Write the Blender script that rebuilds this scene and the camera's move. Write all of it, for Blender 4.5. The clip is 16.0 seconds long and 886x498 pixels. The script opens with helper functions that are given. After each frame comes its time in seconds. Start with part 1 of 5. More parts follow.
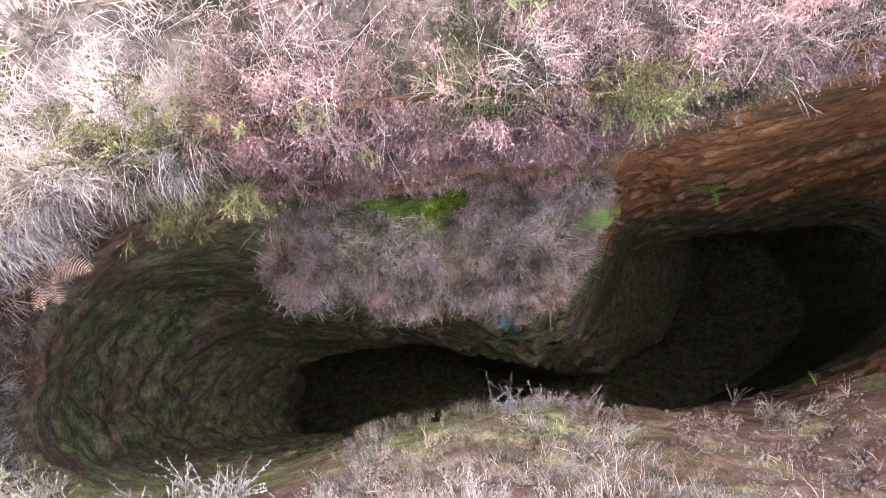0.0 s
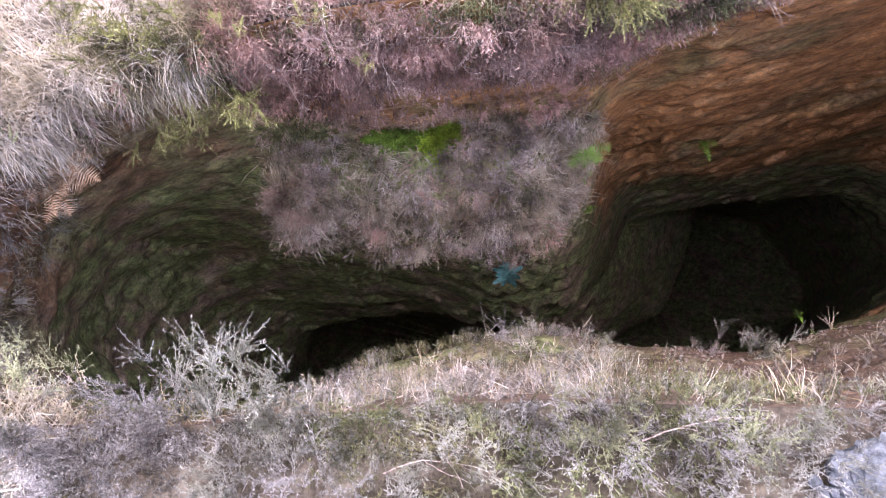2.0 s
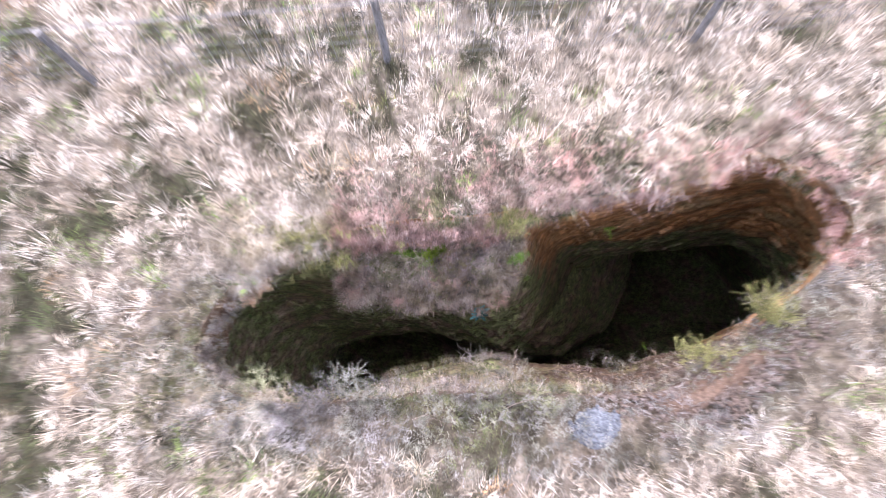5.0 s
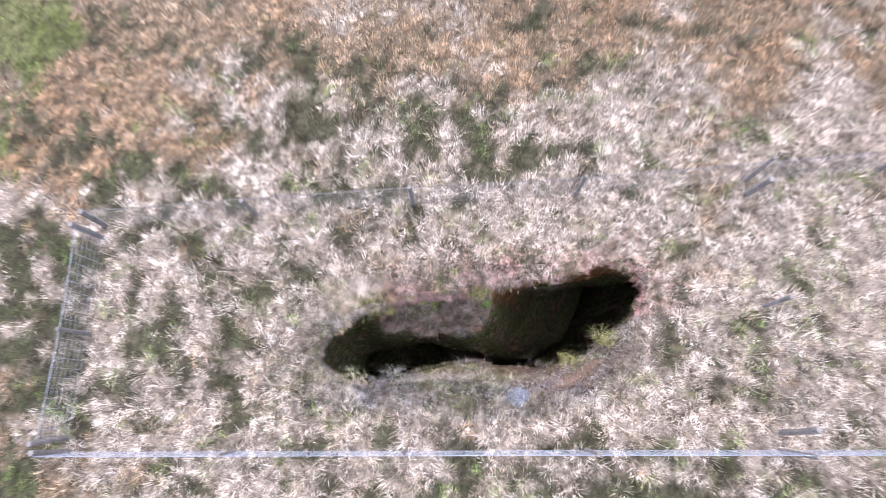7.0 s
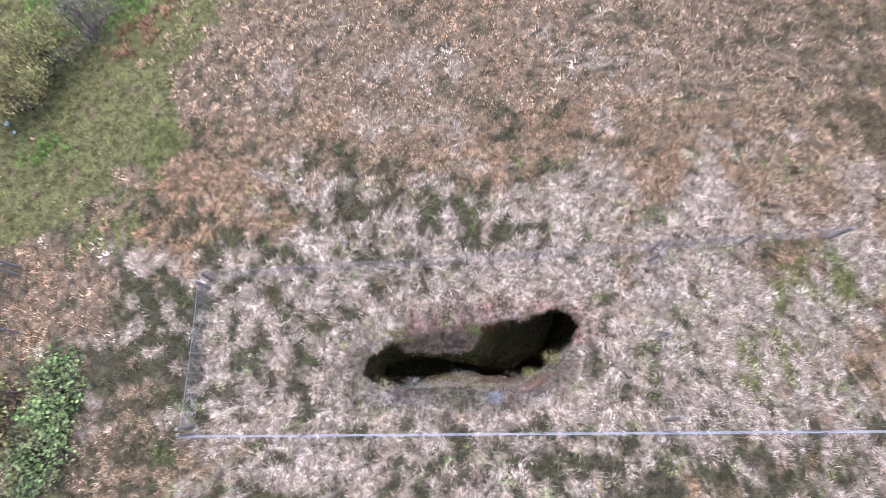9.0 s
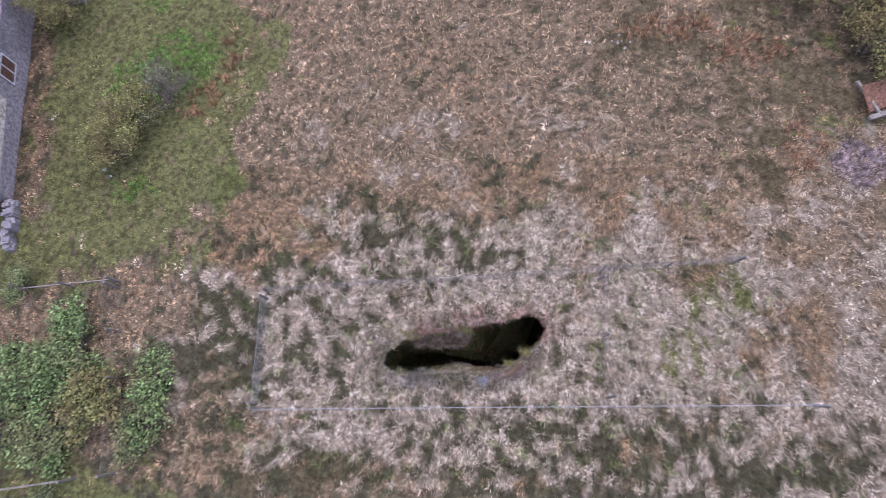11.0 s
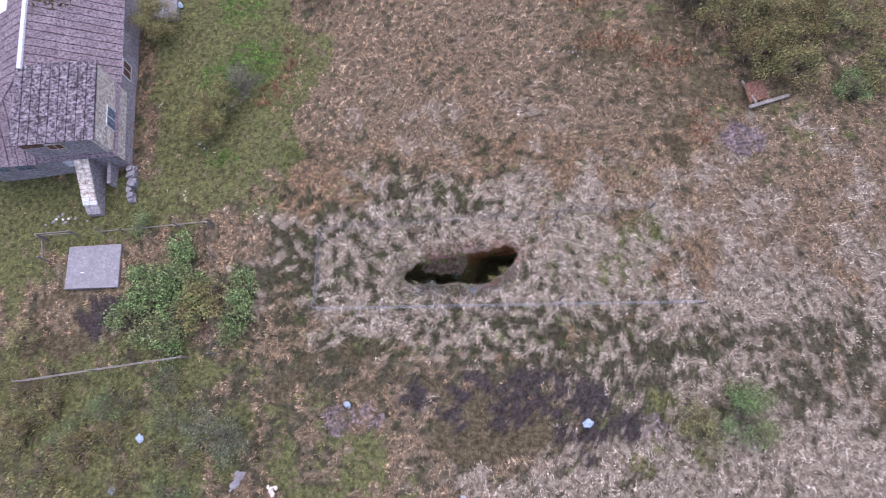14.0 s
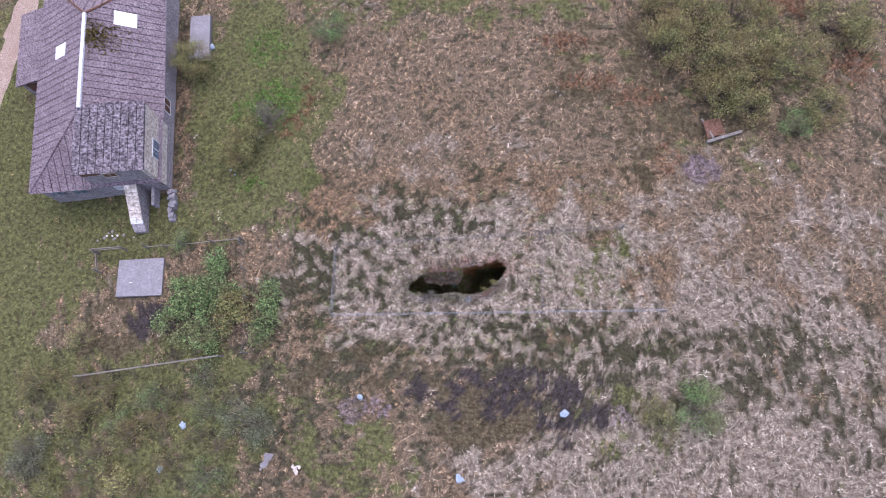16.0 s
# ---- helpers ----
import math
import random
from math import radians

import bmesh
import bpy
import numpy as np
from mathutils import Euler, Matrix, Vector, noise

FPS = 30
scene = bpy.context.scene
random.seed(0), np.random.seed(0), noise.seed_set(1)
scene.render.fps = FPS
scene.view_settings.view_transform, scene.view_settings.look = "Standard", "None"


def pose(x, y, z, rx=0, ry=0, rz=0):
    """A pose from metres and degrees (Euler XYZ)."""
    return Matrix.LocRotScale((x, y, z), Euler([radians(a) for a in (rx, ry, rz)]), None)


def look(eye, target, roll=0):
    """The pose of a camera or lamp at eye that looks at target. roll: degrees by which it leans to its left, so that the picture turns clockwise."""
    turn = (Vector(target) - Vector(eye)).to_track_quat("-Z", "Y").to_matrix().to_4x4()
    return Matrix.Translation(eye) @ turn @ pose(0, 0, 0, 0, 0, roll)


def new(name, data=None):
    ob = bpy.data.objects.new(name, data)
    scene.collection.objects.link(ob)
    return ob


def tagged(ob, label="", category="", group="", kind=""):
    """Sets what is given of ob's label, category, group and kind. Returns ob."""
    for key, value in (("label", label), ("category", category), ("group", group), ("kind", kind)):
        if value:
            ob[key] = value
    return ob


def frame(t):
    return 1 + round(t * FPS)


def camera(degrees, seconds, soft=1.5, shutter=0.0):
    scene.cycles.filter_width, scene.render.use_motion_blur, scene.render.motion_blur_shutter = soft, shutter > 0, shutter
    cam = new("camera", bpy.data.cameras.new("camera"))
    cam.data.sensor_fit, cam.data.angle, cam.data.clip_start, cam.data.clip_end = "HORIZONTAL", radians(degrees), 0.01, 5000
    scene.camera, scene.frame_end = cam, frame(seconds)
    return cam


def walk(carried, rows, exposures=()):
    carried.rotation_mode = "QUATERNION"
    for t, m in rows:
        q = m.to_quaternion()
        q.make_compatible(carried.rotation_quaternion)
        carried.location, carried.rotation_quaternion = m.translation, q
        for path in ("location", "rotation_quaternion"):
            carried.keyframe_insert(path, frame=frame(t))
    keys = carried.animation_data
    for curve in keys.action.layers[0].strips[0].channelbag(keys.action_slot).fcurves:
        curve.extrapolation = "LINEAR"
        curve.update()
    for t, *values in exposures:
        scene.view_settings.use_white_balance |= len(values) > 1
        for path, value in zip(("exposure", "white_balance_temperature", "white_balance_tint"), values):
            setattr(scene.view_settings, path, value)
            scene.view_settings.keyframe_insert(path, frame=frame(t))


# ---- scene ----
cam = camera(73.5, 16.0, 0.5, 0.9)
# seconds, place in metres, turn in degrees
ROWS = [
    (0.0, -0.559, -0.479, 1.595, 14.175, -0.166, -0.0),
    (0.5, -0.551, -0.562, 1.588, 14.182, -0.051, -0.043),
    (1.0, -0.549, -0.684, 1.588, 14.074, 0.0, -0.041),
    (1.5, -0.536, -0.826, 1.599, 14.063, 0.073, -0.07),
    (2.0, -0.509, -0.917, 1.618, 13.997, 0.128, -0.071),
    (2.5, -0.479, -0.933, 1.618, 13.932, 0.079, -0.039),
    (3.0, -0.454, -0.904, 1.62, 13.926, 0.061, -0.012),
    (3.5, -0.453, -0.866, 1.675, 13.931, 0.032, -0.014),
    (4.0, -0.462, -0.872, 2.441, 13.975, 0.022, -0.04),
    (4.5, -0.458, -0.9, 3.594, 14.006, -0.022, -0.035),
    (4.7, -0.455, -0.92, 4.091, 13.93, -0.128, -0.022),
    (6.8, -0.444, -1.198, 9.668, 13.94, -0.132, -0.09),
    (7.0, -0.463, -1.22, 10.213, 14.019, -0.103, -0.08),
    (7.5, -0.508, -1.239, 11.532, 14.154, -0.097, -0.139),
    (8.0, -0.533, -1.267, 12.855, 14.263, -0.079, -0.197),
    (8.5, -0.526, -1.269, 14.223, 14.296, -0.04, -0.185),
    (9.0, -0.511, -1.274, 15.524, 14.291, -0.005, -0.191),
    (9.2, -0.508, -1.269, 16.077, 14.218, -0.02, -0.103),
    (11.3, -0.568, -2.099, 21.703, 14.144, -0.017, -0.01),
    (11.5, -0.594, -2.346, 22.272, 14.091, -0.045, 0.007),
    (12.0, -0.591, -3.085, 23.634, 13.992, -0.013, -0.04),
    (12.5, -0.624, -3.882, 24.986, 13.875, -0.024, 0.034),
    (13.0, -0.661, -4.774, 26.336, 13.861, -0.062, 0.101),
    (13.5, -0.66, -5.637, 27.668, 13.819, -0.011, 0.129),
    (14.0, -0.661, -6.31, 28.968, 13.829, 0.025, 0.123),
    (14.5, -0.613, -6.544, 30.244, 13.854, 0.073, 0.18),
    (15.0, -0.546, -6.535, 31.479, 13.791, 0.124, 0.23),
    (15.5, -0.483, -6.476, 32.701, 13.657, 0.186, 0.255),
    (16.0, -0.459, -6.538, 33.936, 13.676, 0.209, 0.358),
]
EXPOSURES = [(0.0, 2.3, 5750, 25), (3.5, 2.3, 5750, 25), (4.5, 2.3, 5700, 21), (7.0, 1.92, 5600, 18), (9.2, 1.56, 5550, 20), (11.3, 1.08, 5550, 23), (16.0, 1.08, 5550, 23)]
walk(cam, [(t, pose(x, y, z, rx, ry, rz)) for t, x, y, z, rx, ry, rz in ROWS], EXPOSURES)

# ---- light and exposure ----
world = bpy.data.worlds.new("overcast_sky")
scene.world = world
world.use_nodes = True
wn = world.node_tree.nodes
sky = wn.new("ShaderNodeTexSky")
sky.sky_type, sky.sun_disc = "NISHITA", False
sky.sun_elevation, sky.sun_rotation = radians(70), radians(355)
sky.dust_density, sky.air_density, sky.ozone_density = 4.0, 1.0, 1.0
world.node_tree.links.new(sky.outputs[0], wn["Background"].inputs[0])
wn["Background"].inputs[1].default_value = 0.12
sun = new("sun", bpy.data.lights.new("sun", "SUN"))
sun.data.energy, sun.data.angle, sun.data.color = 1.5, radians(120), (1.0, 0.96, 0.93)
sun.matrix_world = look((-2, 6, 30), (0, 0, 0))

# ---- materials ----
def material(name, build, rough=0.9, spec=0.2, metal=0.0):
    m = bpy.data.materials.new(name)
    m.use_nodes = True
    t = m.node_tree
    b = t.nodes["Principled BSDF"]
    b.inputs["Roughness"].default_value = rough
    b.inputs["Specular IOR Level"].default_value = spec
    b.inputs["Metallic"].default_value = metal
    build(t, b)
    return m


def node(t, kind, **values):
    n = t.nodes.new(kind)
    for key, value in values.items():
        n.inputs[key].default_value = value
    return n


def noise_of(t, scale, detail=4.0, rough=0.6, stretch=None, coords="position"):
    n = node(t, "ShaderNodeTexNoise", Scale=scale, Detail=detail, Roughness=rough)
    if coords == "position":
        src = t.nodes.new("ShaderNodeNewGeometry").outputs["Position"]
    else:
        src = t.nodes.new("ShaderNodeTexCoord").outputs["Object"]
    if stretch:
        mp = node(t, "ShaderNodeMapping", Scale=stretch)
        t.links.new(src, mp.inputs["Vector"])
        src = mp.outputs[0]
    t.links.new(src, n.inputs["Vector"])
    return n.outputs["Fac"]


def ramp(t, fac, *stops):
    r = t.nodes.new("ShaderNodeValToRGB")
    e = r.color_ramp.elements
    while len(e) < len(stops):
        e.new(0.5)
    for el, (p, c) in zip(e, stops):
        el.position, el.color = p, (*c, 1)
    t.links.new(fac, r.inputs[0])
    return r.outputs[0]


def mixed(t, fac, a, b, mode="MIX"):
    m = t.nodes.new("ShaderNodeMix")
    m.data_type, m.blend_type = "RGBA", mode
    for src, key in ((fac, 0), (a, 6), (b, 7)):
        if isinstance(src, (int, float)):
            m.inputs[key].default_value = src
        elif isinstance(src, tuple):
            m.inputs[key].default_value = (*src, 1)
        else:
            t.links.new(src, m.inputs[key])
    return m.outputs[2]


def bumped(t, b, fac, strength=0.5, distance=0.02):
    n = node(t, "ShaderNodeBump", Strength=strength, Distance=distance)
    t.links.new(fac, n.inputs["Height"])
    t.links.new(n.outputs[0], b.inputs["Normal"])


def two_scale(name, dark, mid, light, fine=30.0, coarse=2.0, rough=0.9, bump=0.4, dist=0.01, spec=0.2, metal=0.0, coords="position", stretch=None):
    """A surface whose colour wanders at two scales, with a fine relief."""
    def build(t, b):
        c = ramp(t, noise_of(t, coarse, 3, 0.6, stretch, coords), (0.35, mid), (0.68, light))
        f = noise_of(t, fine, 5, 0.7, stretch, coords)
        c = mixed(t, ramp(t, f, (0.38, (1, 1, 1)), (0.6, (0, 0, 0))), c, dark)
        t.links.new(c, b.inputs["Base Color"])
        bumped(t, b, f, bump, dist)
    return material(name, build, rough, spec, metal)


def strand_material(name, stops, patch=None, patch_scale=0.5, spec=0.15, rough=0.7):
    """Blades and leaves: each one its own shade, drifting from patch to patch."""
    def build(t, b):
        rnd = t.nodes.new("ShaderNodeNewGeometry").outputs["Random Per Island"]
        c = ramp(t, rnd, *stops)
        if patch:
            n = noise_of(t, patch_scale, 3, 0.6)
            c = mixed(t, ramp(t, n, (0.42, (0, 0, 0)), (0.62, (0.75, 0.75, 0.75))), c, patch)
        tuft = noise_of(t, 6.5, 3, 0.65)
        c = mixed(t, 1.0, c, ramp(t, tuft, (0.38, (0.42, 0.42, 0.4)), (0.5, (1, 1, 1)), (0.62, (1.55, 1.56, 1.6))), "MULTIPLY")
        clump = noise_of(t, 2.3, 2, 0.5)
        c = mixed(t, 1.0, c, ramp(t, clump, (0.36, (0.68, 0.67, 0.64)), (0.5, (1, 1, 1)), (0.64, (1.22, 1.22, 1.22))), "MULTIPLY")
        t.links.new(c, b.inputs["Base Color"])
    return material(name, build, rough, spec)


def soil_build(t, b):
    """Pit wall: brown earth above, greenish wet rock below, in slanting beds."""
    pos = t.nodes.new("ShaderNodeNewGeometry").outputs["Position"]
    sep = t.nodes.new("ShaderNodeSeparateXYZ")
    t.links.new(pos, sep.inputs[0])
    # the beds dip westwards: streaks run along them
    dip = node(t, "ShaderNodeMapping", Rotation=(0, radians(17), 0))
    t.links.new(pos, dip.inputs["Vector"])

    def along_beds(scale, detail, rough, stretch):
        n = node(t, "ShaderNodeTexNoise", Scale=scale, Detail=detail, Roughness=rough)
        mp = node(t, "ShaderNodeMapping", Scale=stretch)
        t.links.new(dip.outputs[0], mp.inputs["Vector"])
        t.links.new(mp.outputs[0], n.inputs["Vector"])
        return n.outputs["Fac"]

    beds = along_beds(3.0, 9, 0.78, (0.5, 0.7, 2.2))
    fine = along_beds(24.0, 5, 0.7, (0.7, 0.8, 1.4))
    grit = noise_of(t, 70.0, 3, 0.7)
    earth = ramp(t, beds, (0.3, (0.19, 0.09, 0.034)), (0.5, (0.47, 0.235, 0.09)), (0.7, (0.64, 0.40, 0.21)))
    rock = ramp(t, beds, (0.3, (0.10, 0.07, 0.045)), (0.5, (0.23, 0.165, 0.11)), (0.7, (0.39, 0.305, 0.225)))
    moss = ramp(t, fine, (0.35, (0.09, 0.115, 0.04)), (0.65, (0.24, 0.29, 0.105)))
    # the south-east bank and the west end are loose stony soil
    loose = node(t, "ShaderNodeMapRange")
    for k, v in ((1, -0.1), (2, -0.45), (3, 0.0), (4, 1.0)):
        loose.inputs[k].default_value = v
    t.links.new(sep.outputs[1], loose.inputs[0])
    westward = node(t, "ShaderNodeMapRange")
    for k, v in ((1, -1.1), (2, -2.1), (3, 0.0), (4, 0.75)):
        westward.inputs[k].default_value = v
    t.links.new(sep.outputs[0], westward.inputs[0])
    duller = node(t, "ShaderNodeMath")
    duller.operation = "MAXIMUM"
    t.links.new(loose.outputs[0], duller.inputs[0])
    t.links.new(westward.outputs[0], duller.inputs[1])
    soil = ramp(t, beds, (0.3, (0.055, 0.033, 0.02)), (0.5, (0.115, 0.071, 0.045)), (0.7, (0.215, 0.15, 0.11)))
    earth = mixed(t, duller.outputs[0], earth, soil)
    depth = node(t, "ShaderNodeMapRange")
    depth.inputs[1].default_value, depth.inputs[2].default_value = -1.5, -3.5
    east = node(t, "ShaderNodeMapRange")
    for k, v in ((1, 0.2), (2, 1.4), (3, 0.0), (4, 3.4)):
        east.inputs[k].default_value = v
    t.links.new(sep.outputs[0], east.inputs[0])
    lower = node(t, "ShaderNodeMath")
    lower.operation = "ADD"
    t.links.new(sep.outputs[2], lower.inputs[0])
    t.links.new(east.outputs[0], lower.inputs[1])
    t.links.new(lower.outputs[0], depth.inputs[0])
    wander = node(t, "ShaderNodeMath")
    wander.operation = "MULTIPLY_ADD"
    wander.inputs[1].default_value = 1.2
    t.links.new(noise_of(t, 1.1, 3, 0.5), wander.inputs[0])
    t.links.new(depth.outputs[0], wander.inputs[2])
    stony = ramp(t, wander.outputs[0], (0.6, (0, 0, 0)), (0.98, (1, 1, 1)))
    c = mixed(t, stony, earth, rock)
    growth = ramp(t, noise_of(t, 2.2, 7, 0.7), (0.40, (0.0, 0.0, 0.0)), (0.54, (0.85, 0.85, 0.85)))
    c = mixed(t, mixed(t, 1.0, growth, stony, "MULTIPLY"), c, moss)
    c = mixed(t, ramp(t, fine, (0.38, (0.45, 0.45, 0.45)), (0.5, (0, 0, 0))), c, (0.08, 0.057, 0.036))
    c = mixed(t, ramp(t, grit, (0.36, (0.4, 0.4, 0.4)), (0.5, (0, 0, 0))), c, (0.05, 0.036, 0.024))
    c = mixed(t, ramp(t, grit, (0.6, (0, 0, 0)), (0.74, (0.5, 0.5, 0.5))), c, (0.36, 0.29, 0.21))
    t.links.new(c, b.inputs["Base Color"])
    blotch = noise_of(t, 8.0, 9, 0.75, (0.8, 1.0, 1.2))
    c = mixed(t, 1.0, c, ramp(t, blotch, (0.36, (0.45, 0.43, 0.40)), (0.5, (1.0, 1.0, 1.0)), (0.64, (1.7, 1.65, 1.55))), "MULTIPLY")
    # chips of stone and root ends that stand out of the earth
    chips = node(t, "ShaderNodeTexVoronoi", Scale=26.0)
    mp = node(t, "ShaderNodeMapping", Scale=(0.7, 1.0, 1.6))
    t.links.new(pos, mp.inputs["Vector"])
    t.links.new(mp.outputs[0], chips.inputs["Vector"])
    chip = ramp(t, chips.outputs["Distance"], (0.10, (0.7, 0.7, 0.7)), (0.3, (0, 0, 0)))
    some = ramp(t, noise_of(t, 5.0, 4, 0.7), (0.5, (0, 0, 0)), (0.6, (1, 1, 1)))
    c = mixed(t, mixed(t, 1.0, chip, some, "MULTIPLY"), c, (0.42, 0.32, 0.23))
    t.links.new(c, b.inputs["Base Color"])
    relief = mixed(t, 0.4, fine, grit)
    bumped(t, b, relief, 0.7, 0.018)


def ground_build(t, b):
    """Litter and turf under the grass."""
    n2 = noise_of(t, 24.0, 6, 0.7)
    thatch = t.nodes.new("ShaderNodeAttribute")
    thatch.attribute_name = "thatch"
    tuft = noise_of(t, 4.2, 8, 0.8)
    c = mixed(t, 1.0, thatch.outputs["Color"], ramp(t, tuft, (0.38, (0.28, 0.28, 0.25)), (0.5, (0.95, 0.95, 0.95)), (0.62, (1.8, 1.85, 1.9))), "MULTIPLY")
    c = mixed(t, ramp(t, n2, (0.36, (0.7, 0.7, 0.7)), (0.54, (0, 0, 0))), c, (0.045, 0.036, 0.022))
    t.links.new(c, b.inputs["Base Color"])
    bumped(t, b, n2, 0.8, 0.04)


M_GROUND = material("turf_litter", ground_build, 0.95, 0.1)
M_PIT = material("pit_earth_and_rock", soil_build, 0.85, 0.25)

# ---- ground and pit ----
SLOPE_X, SLOPE_Y, LOW = 0.085, -0.033, -0.35


def wave(x, y, s, seed=0.0):
    return noise.noise((x * s, y * s, 7.3 + seed))


def gz(x, y):
    """Height of the open ground."""
    far = max(0.0, math.hypot(x, y) - 45)
    tame = 1 / (1 + far / 40)
    return LOW + tame * (SLOPE_X * x + SLOPE_Y * y) + 0.16 * wave(x, y, 0.22) + 0.07 * wave(x, y, 0.8, 3) + 0.6 * (1 - tame) * wave(x, y, 0.02, 9)


# plan of the pit at five levels: west tip, north side eastwards, east tip, south side westwards
LIP = [(-2.72, -.45), (-2.38, .12), (-1.98, .36), (-1.6, .50), (-1.2, .60), (-.8, .66), (-.3, .69), (.1, .73), (.42, .78), (.75, .83), (1.3, .92), (2.0, 1.05),
       (2.35, 1.3), (2.9, 1.05), (3.22, .55), (2.8, .05), (2.15, -.5), (1.45, -.92), (.6, -.95), (-.2, -.93), (-1.0, -.98), (-1.7, -1.03), (-2.2, -.97), (-2.55, -.8)]
SHOULDER = [(-2.95, -.45), (-2.7, .2), (-2.1, .56), (-1.65, .66), (-1.25, .70), (-.8, .72), (-.3, .80), (.08, .85), (.40, .95), (.8, 1.22), (1.35, 1.32), (2.05, 1.45),
            (2.8, 1.62), (3.7, 1.55), (4.0, .7), (3.1, -.05), (2.2, -.6), (1.45, -.86), (.6, -.74), (-.1, -.70), (-1.0, -.88), (-1.8, -1.0), (-2.4, -.98), (-2.8, -.85)]
CHAMBER = [(-3.5, -.5), (-3.3, .28), (-2.75, .50), (-1.95, .46), (-1.55, .46), (-.9, .48), (-.25, .38), (.3, .36), (.74, .74), (1.02, 1.42), (1.55, 1.50), (2.3, 1.58),
           (3.2, 1.75), (4.6, 1.8), (5.2, .8), (3.6, -.1), (2.4, -.52), (1.55, -.58), (.6, -.62), (-.05, -.62), (-1.0, -.82), (-1.85, -.95), (-2.6, -1.0), (-3.2, -.95)]
DEEP = [(-2.9, -.5), (-2.55, -.1), (-2.3, .06), (-1.95, .13), (-1.6, .18), (-.9, .26), (-.05, .12), (.75, .02), (1.6, .40), (2.12, 1.35), (2.35, 1.72), (3.1, 1.80),
        (3.9, 1.9), (5.6, 2.0), (6.3, 1.0), (4.6, -.2), (2.9, -.6), (1.7, -.8), (.6, -.8), (-.1, -.8), (-1.0, -.95), (-1.9, -1.0), (-2.4, -1.0), (-2.8, -.9)]
SUMP = [(-3.0, -.4), (-2.8, .5), (-2.3, .9), (-1.9, 1.0), (-1.4, 1.05), (-.6, .95), (.7, .25), (1.8, .0), (3.0, .35), (3.6, .9), (4.2, 2.4), (4.9, 3.0),
        (5.6, 3.2), (6.8, 2.8), (7.4, 1.2), (5.6, -.2), (3.2, -.9), (1.8, -1.1), (.6, -1.1), (-.1, -1.1), (-1.0, -1.1), (-1.9, -1.1), (-2.5, -1.1), (-2.9, -1.0)]
LEVELS = [(2.0, SHOULDER), (3.7, CHAMBER), (7.0, DEEP), (9.0, SUMP)]


def ring(points, u):
    """A smooth closed curve through the points, u from 0 to 1."""
    n = len(points)
    f = u * n
    i = int(f) % n
    f -= int(f)
    p0, p1, p2, p3 = (Vector(points[(i + k) % n]) for k in (-1, 0, 1, 2))
    return 0.5 * (2 * p1 + (p2 - p0) * f + (2 * p0 - 5 * p1 + 4 * p2 - p3) * f * f + (3 * p1 - p0 - 3 * p2 + p3) * f ** 3)


def smooth(a, b, x):
    x = min(1.0, max(0.0, (x - a) / (b - a)))
    return x * x * (3 - 2 * x)


def at_level(u, lip, level):
    """The plan's curve at a level, metres below zero."""
    top, above = lip, ring(LIP, u)
    for low, points in LEVELS:
        below = ring(points, u)
        if level < low:
            return above.lerp(below, max(0.0, (level - top) / (low - top)))
        top, above = low, below
    return above + (above - Vector((1.5, 0.2))) * 0.05 * (level - top)


